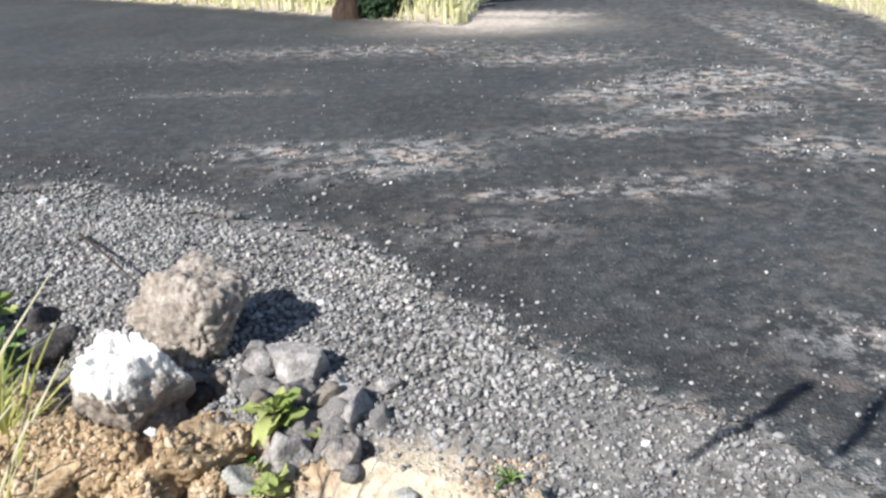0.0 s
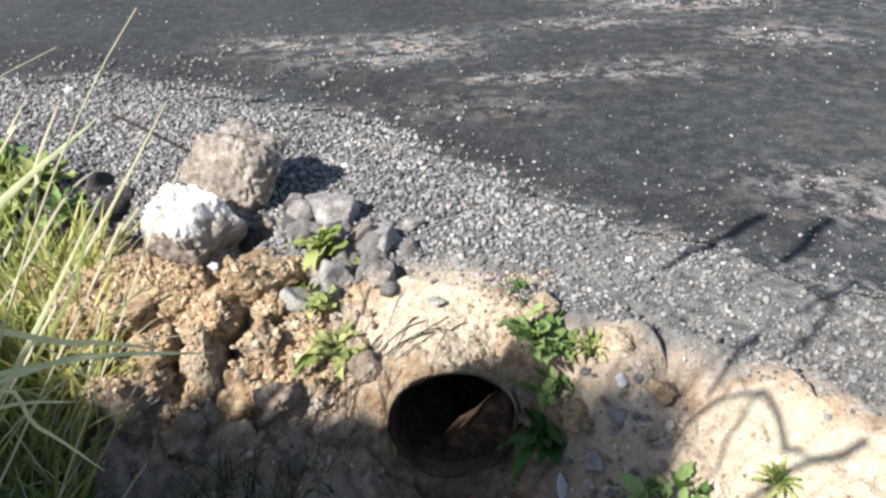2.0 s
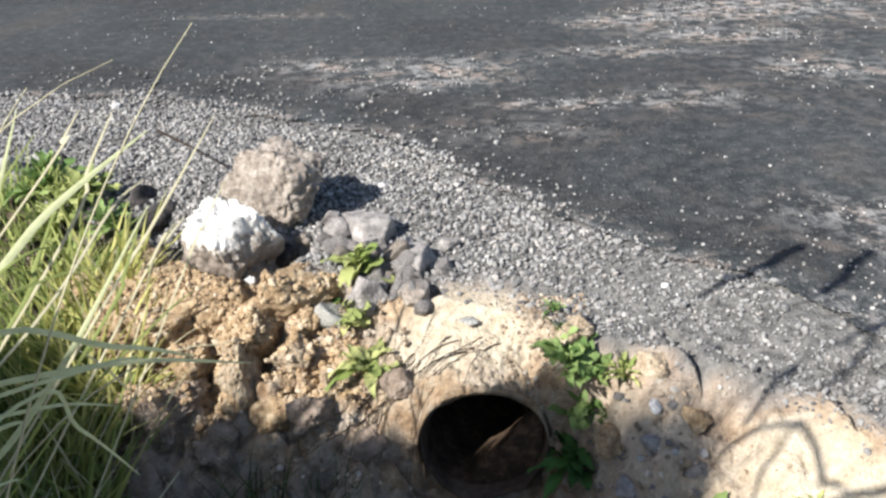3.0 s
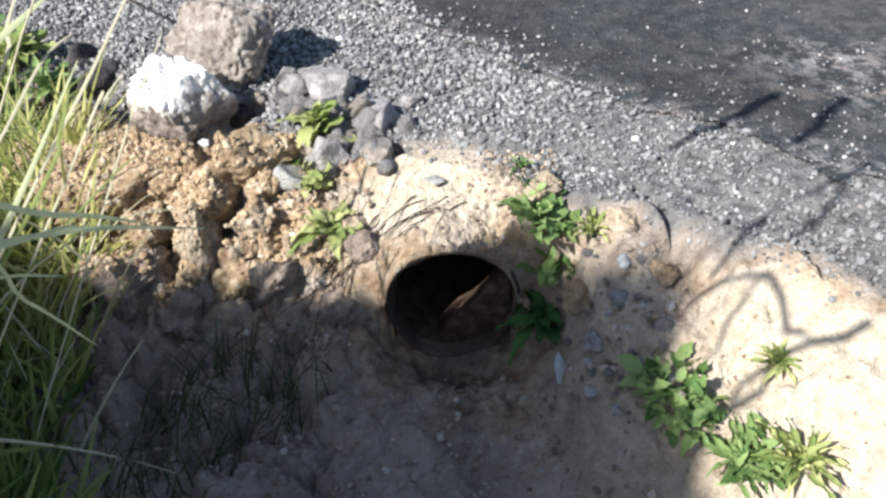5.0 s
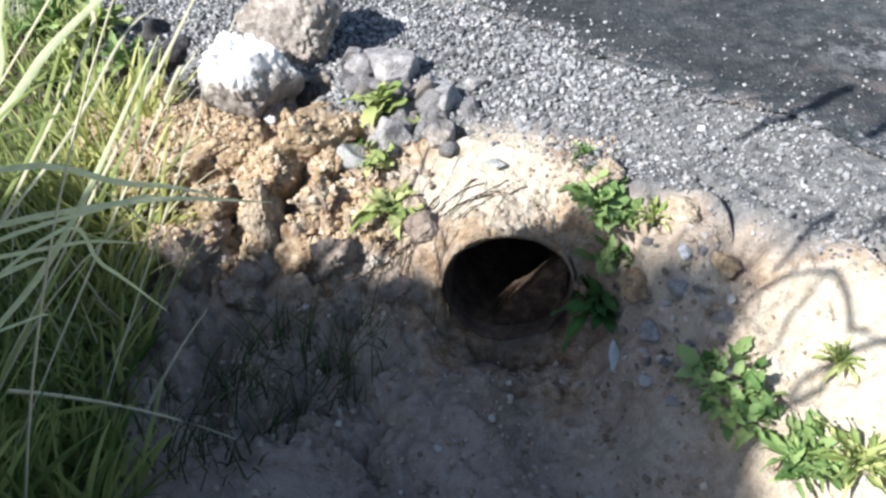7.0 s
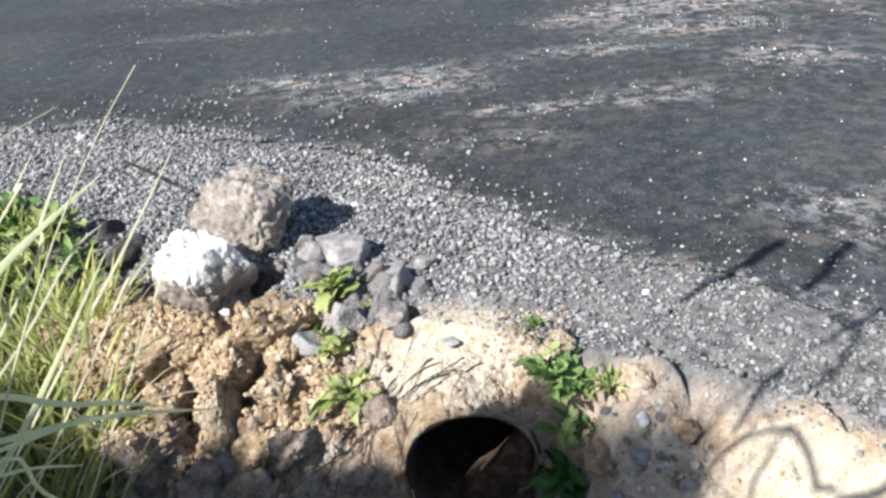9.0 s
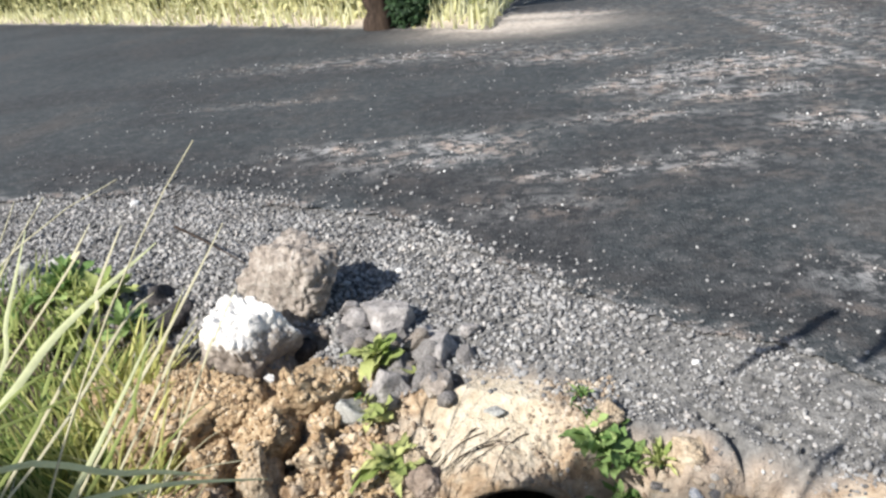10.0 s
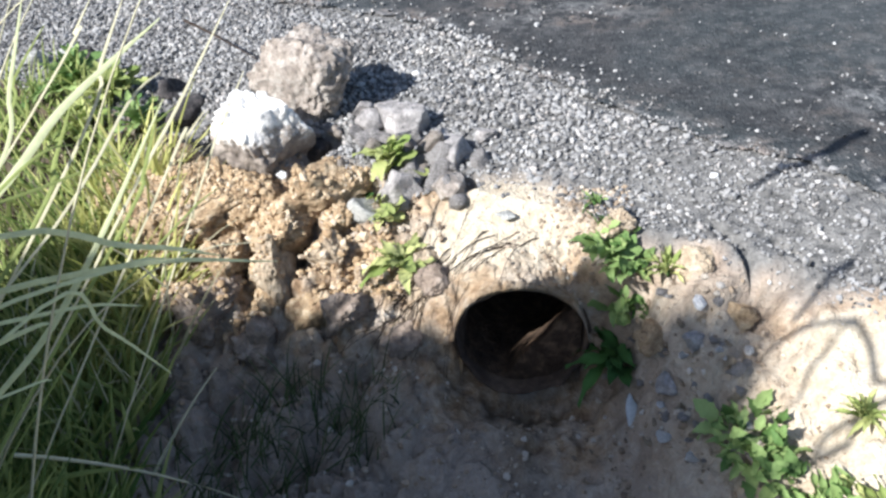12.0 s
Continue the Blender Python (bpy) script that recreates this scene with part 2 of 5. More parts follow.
def mat_tar():
    m = Nodes("tarred_chippings")
    zone = m.attr("zone")          # red: dust lying on the tar, plus haze painted in towards the right
    big = m.noise(0.9, 5, 0.6, (1.0, 0.45, 1))
    mid = m.noise(9, 6, 0.65)
    fine = m.noise(160, 2)
    c = m.ramp(big, [(0.3, (0.027, 0.033, 0.036)), (0.55, (0.045, 0.051, 0.054)), (0.72, (0.064, 0.058, 0.054))])
    c = m.mix(m.ramp(mid, [(0.5, (0, 0, 0)), (0.75, (0.6, 0.6, 0.6))]), c, (0.115, 0.114, 0.113))
    c = m.mix(m.ramp(zone[2], [(0.0, (0, 0, 0)), (1.0, (0.75, 0.75, 0.75))]), c, m.ramp(mid, [(0.3, (0.020, 0.020, 0.022)), (0.7, (0.045, 0.044, 0.045))]))
    streak = m.noise(6.5, 12, 0.80)
    dusty = m.node("ShaderNodeMath")
    dusty.operation = "MULTIPLY"
    m.link(zone[0], dusty.inputs[0])
    m.link(m.ramp(streak, [(0.47, (0, 0, 0)), (0.56, (1, 1, 1))]), dusty.inputs[1])
    mottle = m.noise(28, 4, 0.7)
    c = m.mix(0.7, c, m.ramp(mottle, [(0.35, (0.55, 0.55, 0.55)), (0.65, (1.3, 1.28, 1.25))]), "MULTIPLY")
    tone = m.ramp(m.noise(2.6, 6), [(0.35, (0.27, 0.27, 0.265)), (0.48, (0.38, 0.365, 0.35)), (0.60, (0.44, 0.35, 0.29)), (0.7, (0.50, 0.46, 0.41))])
    c = m.mix(dusty.outputs[0], c, tone)
    c = m.mix(zone[1], c, m.ramp(m.noise(12, 4), [(0.35, (0.36, 0.31, 0.26)), (0.65, (0.60, 0.53, 0.45))]))
    cell = m.voronoi(75)
    c = m.mix(m.ramp(cell.outputs["Color"], [(0.80, (0, 0, 0)), (0.95, (0.55, 0.55, 0.55))]), c, (0.20, 0.195, 0.19))
    m.bump(cell.outputs["Distance"], 0.6, 0.012)
    m.bump(mid, 0.2, 0.015)
    return m.done(c, m.ramp(fine, [(0.3, (0.75,) * 3), (0.7, (0.95,) * 3)]), 0.22)


def mat_stone(name, lo, mid, hi, scale=9.0, rough=0.9):
    m = Nodes(name)
    n1, n2 = m.noise(scale, 6, 0.65), m.noise(scale * 6, 4)
    c = m.ramp(n1, [(0.3, lo), (0.5, mid), (0.7, hi)])
    c = m.mix(0.5, c, m.ramp(n2, [(0.3, (0.5, 0.5, 0.5)), (0.65, (1, 1, 1))]), "MULTIPLY")
    m.bump(n2, 0.8, 0.015)
    m.bump(n1, 0.6, 0.025)
    return m.done(c, rough, 0.25)


def mat_crusted(name):
    """Rubble with a chalky crust over its upper part."""
    m = Nodes(name)
    n1, n2 = m.noise(12, 6, 0.65), m.noise(60, 4)
    white = m.ramp(n1, [(0.3, (0.55, 0.53, 0.51)), (0.5, (0.76, 0.735, 0.69)), (0.7, (0.85, 0.83, 0.78))])
    raw = m.ramp(n1, [(0.3, (0.10, 0.085, 0.075)), (0.5, (0.24, 0.205, 0.175)), (0.7, (0.40, 0.35, 0.30))])
    own = m.t.nodes.new("ShaderNodeTexCoord")
    cut = m.t.nodes.new("ShaderNodeSeparateXYZ")
    m.link(own.outputs["Object"], cut.inputs[0])
    edge = m.t.nodes.new("ShaderNodeMath")
    edge.operation = "MULTIPLY_ADD"
    m.link(m.noise(9, 5, 0.7), edge.inputs[0])
    edge.inputs[1].default_value = 0.30
    m.link(cut.outputs["Z"], edge.inputs[2])
    c = m.mix(m.ramp(edge.outputs[0], [(0.245, (0, 0, 0)), (0.285, (1, 1, 1))]), raw, white)
    c = m.mix(0.25, c, m.ramp(n2, [(0.3, (0.6, 0.6, 0.6)), (0.6, (1, 1, 1))]), "MULTIPLY")
    m.bump(n2, 0.6, 0.012)
    return m.done(c, 0.9, 0.25)


def mat_pebbles(name, tones):
    """Loose stones: each island takes a tone of its own."""
    m = Nodes(name)
    g = m.t.nodes.new("ShaderNodeNewGeometry")
    c = m.ramp(g.outputs["Random Per Island"], tones)
    c = m.mix(1.0, c, m.ramp(m.noise(1.7, 4, 0.6), [(0.33, (0.72, 0.71, 0.70)), (0.52, (1, 1, 1)), (0.7, (1.15, 1.13, 1.09))]), "MULTIPLY")
    c = m.mix(0.45, c, m.ramp(m.noise(130, 3), [(0.3, (0.55, 0.55, 0.55)), (0.7, (1, 1, 1))]), "MULTIPLY")
    m.bump(m.noise(240, 2), 0.4, 0.004)
    return m.done(c, 0.85, 0.3)


def mat_leaf(name, lo, hi, through_=0.3, per="island", rough=0.75):
    m = Nodes(name)
    if per == "island":
        r = m.t.nodes.new("ShaderNodeNewGeometry").outputs["Random Per Island"]
    else:
        r = m.t.nodes.new("ShaderNodeObjectInfo").outputs["Random"]
    c = m.ramp(r, [(0.0, lo), (1.0, hi)])
    c = m.mix(0.5, c, m.ramp(m.noise(35, 4), [(0.3, (0.6, 0.6, 0.55)), (0.7, (1, 1, 1))]), "MULTIPLY")
    m.done(c, rough, 0.35)
    tr = m.t.nodes.new("ShaderNodeBsdfTranslucent")
    m.link(c, tr.inputs[0])
    mx = m.t.nodes.new("ShaderNodeMixShader")
    mx.inputs[0].default_value = through_
    m.link(m.bsdf.outputs[0], mx.inputs[1])
    m.link(tr.outputs[0], mx.inputs[2])
    m.link(mx.outputs[0], m.t.nodes["Material Output"].inputs[0])
    return m.mat


def mat_bark():
    m = Nodes("bark")
    n = m.noise(14, 6, 0.65, (1, 1, 0.2))
    c = m.ramp(n, [(0.3, (0.016, 0.011, 0.009)), (0.7, (0.075, 0.052, 0.037))])
    m.bump(n, 0.9, 0.03)
    return m.done(c, 0.9, 0.2)


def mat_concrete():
    m = Nodes("shade_darkened_earthy_concrete")
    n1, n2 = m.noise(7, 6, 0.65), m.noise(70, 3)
    # earthy brown, darkened to carry the shade of the mouth and bore
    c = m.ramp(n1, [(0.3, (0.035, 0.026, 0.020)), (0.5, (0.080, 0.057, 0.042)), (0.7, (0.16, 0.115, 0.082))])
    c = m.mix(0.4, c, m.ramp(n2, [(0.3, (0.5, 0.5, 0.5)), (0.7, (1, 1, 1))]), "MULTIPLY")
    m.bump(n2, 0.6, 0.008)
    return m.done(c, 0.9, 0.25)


GROUND, TAR, CONCRETE, BARK = mat_ground(), mat_tar(), mat_concrete(), mat_bark()
GRIT = mat_pebbles("grey_chippings", [(0.0, (0.085, 0.083, 0.082)), (0.35, (0.243, 0.239, 0.235)), (0.8, (0.395, 0.388, 0.379)), (0.95, (0.43, 0.397, 0.37)), (1.0, (0.55, 0.545, 0.53))])
LOOSE = mat_pebbles("loose_chippings_on_tar", [(0.0, (0.10, 0.10, 0.10)), (0.5, (0.22, 0.215, 0.21)), (0.85, (0.42, 0.41, 0.395)), (1.0, (0.82, 0.81, 0.79))])
CRUMB = mat_pebbles("earth_crumbs", [(0.0, (0.20, 0.15, 0.11)), (0.4, (0.36, 0.28, 0.20)), (0.75, (0.48, 0.40, 0.31)), (1.0, (0.58, 0.53, 0.46))])
CLAY_CRUMB = mat_pebbles("clay_crumbs", [(0.0, (0.36, 0.25, 0.145)), (0.5, (0.49, 0.36, 0.22)), (0.85, (0.57, 0.45, 0.305)), (1.0, (0.62, 0.53, 0.41))])
ROCK_BROWN = mat_stone("brown_tarred_rubble", (0.18, 0.15, 0.125), (0.40, 0.345, 0.295), (0.58, 0.53, 0.47), 20, 0.9)
ROCK_WHITE = mat_stone("chalky_white_rubble", (0.50, 0.48, 0.46), (0.80, 0.79, 0.77), (0.88, 0.87, 0.85), 12, 0.9)
ROCK_CRUST = mat_crusted("chalk_crusted_rubble")
ROCK_GREY = mat_stone("grey_rock", (0.18, 0.17, 0.165), (0.37, 0.345, 0.33), (0.58, 0.55, 0.525), 16, 0.9)
ROCK_DARK = mat_stone("dark_tar_lump", (0.025, 0.022, 0.022), (0.06, 0.055, 0.055), (0.16, 0.14, 0.13), 14, 0.9)
CLOD = mat_stone("tan_clay", (0.18, 0.11, 0.065), (0.47, 0.34, 0.205), (0.64, 0.53, 0.38), 22, 0.95)
CLOD_PALE = mat_stone("pale_clay", (0.26, 0.19, 0.125), (0.48, 0.385, 0.275), (0.62, 0.54, 0.42), 14, 0.95)
GREY_EARTH = mat_stone("grey_brown_earth", (0.17, 0.13, 0.10), (0.34, 0.27, 0.215), (0.49, 0.415, 0.345), 20, 0.95)
# brown silt, toned down so the pipe's inner shade is in its colour
SILT = mat_stone("shade_darkened_silt", (0.028, 0.019, 0.013), (0.070, 0.045, 0.029), (0.19, 0.125, 0.078), 16, 0.95)
PLASTER = mat_stone("grey_mortar_scar", (0.34, 0.335, 0.31), (0.46, 0.455, 0.42), (0.58, 0.57, 0.53), 20, 0.9)
WEED = mat_leaf("weed_leaf", (0.09, 0.18, 0.045), (0.35, 0.46, 0.17), 0.25, "object")
# brighter, yellower leaf copy with sunlight put into its colour
WEED_PALE = mat_leaf("sun_toned_yellow_green_leaf", (0.20, 0.27, 0.07), (0.56, 0.58, 0.24), 0.25, "object")
# darker leaf copy: puts shade into the weed by the pipe; also colours stems
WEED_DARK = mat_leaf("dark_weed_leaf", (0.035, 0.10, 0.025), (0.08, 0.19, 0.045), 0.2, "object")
GRASS = mat_leaf("grass_blades", (0.07, 0.14, 0.025), (0.50, 0.55, 0.19), 0.3)
# bright yellow-green copy of the grass, sunlight included in the tone
GRASS_YELLOW = mat_leaf("sun_toned_yellow_green_grass", (0.28, 0.30, 0.07), (0.68, 0.66, 0.26), 0.3)
# darker copy of the grass: the ditch's shade is in the blade colour
DITCH_GRASS = mat_leaf("shade_toned_ditch_grass", (0.025, 0.05, 0.018), (0.15, 0.20, 0.08), 0.2)
PALE_BLADE = mat_leaf("pale_grass_blade", (0.52, 0.57, 0.28), (0.76, 0.78, 0.50), 0.25)
STRAW = mat_leaf("dry_straw", (0.52, 0.47, 0.28), (0.78, 0.74, 0.54), 0.2)
FAR_STRAW = mat_leaf("dry_verge_grass", (0.54, 0.52, 0.24), (0.84, 0.83, 0.54), 0.25)
FAR_GREEN = mat_leaf("green_verge_grass", (0.13, 0.15, 0.04), (0.66, 0.62, 0.32), 0.25)
SHRUB = mat_leaf("dark_shrub_leaf", (0.012, 0.03, 0.012), (0.04, 0.085, 0.03), 0.15)
WEED_FAR = mat_leaf("far_weed_leaf", (0.05, 0.055, 0.02), (0.24, 0.24, 0.085), 0.2)
PAPER = mat_stone("bluish_white_scrap", (0.55, 0.6, 0.63), (0.62, 0.68, 0.70), (0.70, 0.74, 0.76), 30, 0.6)


# ---- mesh helpers ----
def mesh_of(name, verts, faces, material, flat=False):
    me = bpy.data.meshes.new(name)
    verts = np.asarray(verts, np.float32)
    faces = np.asarray(faces, np.int32)
    k = faces.shape[1]
    me.vertices.add(len(verts))
    me.vertices.foreach_set("co", verts.ravel())
    me.loops.add(faces.size)
    me.loops.foreach_set("vertex_index", faces.ravel())
    me.polygons.add(len(faces))
    me.polygons.foreach_set("loop_start", np.arange(0, faces.size, k, dtype=np.int32))
    me.polygons.foreach_set("use_smooth", np.full(len(faces), not flat))
    me.materials.append(material)
    me.update(calc_edges=True)
    me.validate()
    return me


def paint(me, rgb):
    a = me.color_attributes.new("zone", "FLOAT_COLOR", "POINT")
    data = np.ones((len(me.vertices), 4), np.float32)
    data[:, :rgb.shape[1]] = rgb
    a.data.foreach_set("color", data.ravel())


def part(name, me, parent, label="", m=None):
    ob = new(name, me)
    ob.parent = parent
    if m is not None:
        ob.matrix_basis = m
    return tagged(ob, label)


def bm_mesh(name, bm, material):
    me = bpy.data.meshes.new(name)
    bm.to_mesh(me)
    bm.free()
    me.materials.append(material)
    for p in me.polygons:
        p.use_smooth = True
    return me


def tube_mesh(name, pts, r0, r1, material, sides=7):
    pts = [Vector(p) for p in pts]
    v, f = [], []
    for i, p in enumerate(pts):
        d = (pts[min(i + 1, len(pts) - 1)] - pts[max(i - 1, 0)]).normalized()
        a = d.orthogonal().normalized()
        b = d.cross(a)
        r = r0 + (r1 - r0) * i / (len(pts) - 1)
        for k in range(sides):
            t = 2 * math.pi * k / sides
            v.append(p + (a * math.cos(t) + b * math.sin(t)) * r)
    for i in range(len(pts) - 1):
        for k in range(sides):
            f.append((i * sides + k, i * sides + (k + 1) % sides, (i + 1) * sides + (k + 1) % sides, (i + 1) * sides + k))
    return mesh_of(name, v, f, material)


# ---- ground and road ----
def trench(x, y):
    return (np.abs(x - PIPE_X) < 0.245) & (y > PIPE_Y - 0.02) & (y < 2.80)


def zones(x, y):
    s = edge_s(x, y)
    wob = 0.22 * (fbm(x * 5, y * 5, 83, 3) - 0.5)
    grit = 1 - smooth(-0.06, 0.06, s + wob)
    collar = np.exp(-(((x - PIPE_X + 0.10) / 0.30) ** 2 + ((y - 2.47) / 0.27) ** 2) ** 2) * smooth(2.22, 2.38, y + wob)
    slope = smooth(0.80, 1.05, x + wob) * smooth(0.03, 0.15, s + wob) * (1 - smooth(1.6, 2.0, s))
    # paler ground on the ditch side right of the pipe
    right_pale = 0.45 * smooth(0.42, 0.55, x + wob) * (1 - smooth(0.85, 1.0, x)) * smooth(0.08, 0.2, s + wob) * (1 - smooth(0.75, 1.0, s + wob))
    pale = np.clip(1.25 * collar + slope + right_pale, 0, 1)
    tan = smooth(-0.02, 0.06, s + wob) * (1 - smooth(0.50, 0.80, s + wob)) * (1 - 0.65 * smooth(0.25, 0.45, x) * (1 - smooth(0.75, 1.0, x)))
    verge = np.clip(smooth(-0.1, 0.2, far_s(x, y)) + smooth(-0.1, 0.3, right_s(x, y)), 0, 1)
    grit = grit * (1 - verge) * (1 - np.clip(collar * 1.6, 0, 1))
    pale = np.clip(pale + verge * 0.8, 0, 1)
    humus = (1 - smooth(-1.75, -1.35, x + 0.3 * wob)) * smooth(-0.05, 0.15, s + wob) * (1 - smooth(2.6, 3.2, s))
    # wet dark earth where the water drips from the pipe and runs off
    wet = 0.85 * np.exp(-((x - PIPE_X) / 0.20) ** 2 - ((y - 2.17 + 0.3 * wob) / 0.085) ** 2) + 0.40 * np.exp(-((x - PIPE_X - 0.02 + 0.3 * wob) / 0.10) ** 2) * smooth(1.5, 1.8, y) * (1 - smooth(2.1, 2.24, y))
    return np.stack([np.clip(grit, 0, 1), pale, np.clip(tan, 0, 1), 1 - np.clip(humus + wet, 0, 1)], -1)


def sheet_mesh(name, gx, gy, z, keep, material, rgb):
    nx, ny = len(gx), len(gy)
    X, Y = np.meshgrid(gx, gy, indexing="ij")
    idx = np.arange(nx * ny).reshape(nx, ny)
    f = np.stack([idx[:-1, :-1], idx[1:, :-1], idx[1:, 1:], idx[:-1, 1:]], -1).reshape(-1, 4)
    if keep is not None:
        f = f[keep.ravel()]
    used = np.unique(f)
    remap = np.full(nx * ny, -1)
    remap[used] = np.arange(len(used))
    v = np.stack([X, Y, z], -1).reshape(-1, 3)[used]
    me = mesh_of(name, v, remap[f], material)
    paint(me, rgb.reshape(-1, rgb.shape[-1])[used])
    return me


GX, GY = np.meshgrid(xs, ys, indexing="ij")
LAND = land(GX, GY)
low = np.where(trench(GX, GY), np.minimum(LAND, PIPE_Z - PIPE_OUT - 0.006), LAND)
CXm, CYm = (xs[:-1] + xs[1:]) / 2, (ys[:-1] + ys[1:]) / 2
MX, MY = np.meshgrid(CXm, CYm, indexing="ij")
ground = tagged(new("ground", sheet_mesh("ground", xs, ys, low, ~((np.abs(MX - PIPE_X) < 0.262) & (np.abs(MY - 2.80) < 0.02)), GROUND, zones(GX, GY))),
                "roadside ditch, grey grit shoulder and sandy verges", "ground", kind="structure")

keep = (tar_s(MX, MY) > 0) & (MY < 120) & (np.abs(MX) < 120)
# dust and worn places on the tar: x, y, half-lengths, strength
DUST = [(1.0, 14.7, 1.1, 0.8, 2.2), (-1.0, 11.2, 2.2, 0.5, 0.7), (1.3, 10.2, 1.0, 0.45, 0.9), (3.0, 8.65, 0.75, 0.55, 1.5), (2.2, 8.45, 0.5, 0.35, 1.2),
        (1.45, 8.0, 0.45, 0.30, 1.0), (2.35, 7.35, 0.7, 0.30, 1.1), (1.3, 6.7, 0.6, 0.22, 0.8), (0.68, 5.17, 0.42, 0.09, 1.8), (-0.14, 6.2, 0.45, 0.35, 1.1), (-1.25, 6.3, 0.45, 0.25, 0.9),
        (-0.5, 5.75, 0.7, 0.25, 0.6), (1.75, 3.35, 0.30, 0.20, 0.6), (2.2, 3.0, 0.45, 0.30, 0.8), (2.75, 6.1, 0.45, 0.35, 0.9), (1.55, 5.3, 0.4, 0.25, 0.7), (4.0, 10.5, 0.12, 3.2, 0.9), (4.6, 9.5, 0.15, 2.5, 0.6),
        (0.3, 4.6, 0.5, 0.25, 0.4), (5.0, 12.5, 0.6, 2.5, 0.5), (-2.3, 8.6, 0.9, 0.15, 0.4)]
# base rises to the right: pale grazing-angle haze put into the tar colour
dust_haze = 0.05 + 0.12 * smooth(0.5, 4.0, GX)
for px, py, ax_, ay_, w_ in DUST:
    dust_haze = dust_haze + 0.95 * w_ * np.exp(-(((GX - px) / ax_) ** 2 + ((GY - py) / ay_) ** 2))
dust_haze = dust_haze + 0.5 * (1 - smooth(0.0, 0.25, tar_s(GX, GY)))
road_z = LAND + 0.014 + 0.010 * (fbm(GX * 2, GY * 2, 91, 3) - 0.5) * 0.8
ts = tar_s(GX, GY)
fresh = smooth(0.10, 0.35, ts) * (1 - smooth(0.6, 1.5, ts)) * smooth(0.3, 0.6, fbm(GX * 1.3, GY * 1.3, 131, 3)) + 0.6 * smooth(0.52, 0.66, fbm(GX * 0.55, GY * 0.8, 137, 3))
sand = 0.9 * np.exp(-(((GX - 0.7) / 1.5) ** 2 + ((GY - 13.6) / 1.1) ** 2)) + 1.5 * np.exp(-((GX - 0.95) / 0.8) ** 2 - ((GY - 15.1 + 0.3 * (GX - 0.95)) / 0.3) ** 2) + 0.7 * np.exp(-(((GX - 0.4) / 0.9) ** 2 + ((GY - 13.9) / 0.35) ** 2))
sand = sand * (0.5 + fbm(GX * 3, GY * 3, 97, 3)) + 0.5 * np.exp(-((GX - 2.2) / 0.35) ** 2 - ((GY - 14.6) / 0.12) ** 2)
rgb = np.stack([np.clip(dust_haze, 0, 1), np.clip(sand, 0, 1), np.clip(fresh, 0, 1)], -1)
road = tagged(new("road", sheet_mesh("road", xs, ys, road_z, keep, TAR, rgb)),
              "dark worn tarred road with dusty patches", "road", kind="structure")


# ---- the culvert ----
def ring_mesh(name, y0, y1, r_out, r_in, material, n=64, wob=0.0):
    """A pipe along y with rounded lips, its mouth slightly uneven."""
    prof = [(y1, r_out), (y0 + 0.015, r_out), (y0 + 0.004, r_out - 0.006), (y0, r_out - 0.014), (y0, r_in + 0.012), (y0 + 0.004, r_in + 0.004), (y0 + 0.015, r_in)]
    prof += [(y0 + (y1 - y0) * k / 8, r_in) for k in range(1, 9)]
    v = []
    for y, r in prof:
        for i in range(n):
            a = 2 * math.pi * i / n
            d = 1 + wob * (noise.noise((math.cos(a) * 2.2, math.sin(a) * 2.2, y * 3))) + 0.4 * wob * noise.noise((math.cos(a) * 9, math.sin(a) * 9, y * 20))
            v.append((r * d * math.cos(a), y + (0.025 * noise.noise((math.cos(a) * 3, math.sin(a) * 3, 5)) - 0.045 * max(0.0, -math.sin(a)) if y < y0 + 0.05 else 0), r * d * math.sin(a)))
    f = [(k * n + i, k * n + (i + 1) % n, (k + 1) * n + (i + 1) % n, (k + 1) * n + i) for k in range(len(prof) - 1) for i in range(n)]
    return mesh_of(name, v, f, material)


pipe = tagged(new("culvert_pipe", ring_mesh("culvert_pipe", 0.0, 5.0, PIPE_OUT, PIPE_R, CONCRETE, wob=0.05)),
              "earth-brown concrete culvert pipe running under the road, darkened for the shade inside", "pipe")
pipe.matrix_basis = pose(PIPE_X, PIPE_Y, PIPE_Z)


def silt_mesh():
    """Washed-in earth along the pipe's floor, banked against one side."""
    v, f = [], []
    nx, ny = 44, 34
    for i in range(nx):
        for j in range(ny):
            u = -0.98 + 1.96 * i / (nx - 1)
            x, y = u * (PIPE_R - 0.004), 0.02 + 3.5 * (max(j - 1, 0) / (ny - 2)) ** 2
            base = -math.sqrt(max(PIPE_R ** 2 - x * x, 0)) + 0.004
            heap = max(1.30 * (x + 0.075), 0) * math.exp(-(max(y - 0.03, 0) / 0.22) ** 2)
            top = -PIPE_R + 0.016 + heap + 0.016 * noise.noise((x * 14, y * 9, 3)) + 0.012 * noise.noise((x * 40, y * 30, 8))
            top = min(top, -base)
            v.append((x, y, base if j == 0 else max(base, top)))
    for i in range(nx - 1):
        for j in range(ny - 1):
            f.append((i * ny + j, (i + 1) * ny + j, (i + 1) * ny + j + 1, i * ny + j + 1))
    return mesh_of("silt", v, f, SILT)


part("silt", silt_mesh(), pipe, "brown silt lying in the pipe, darkened for the shade inside")


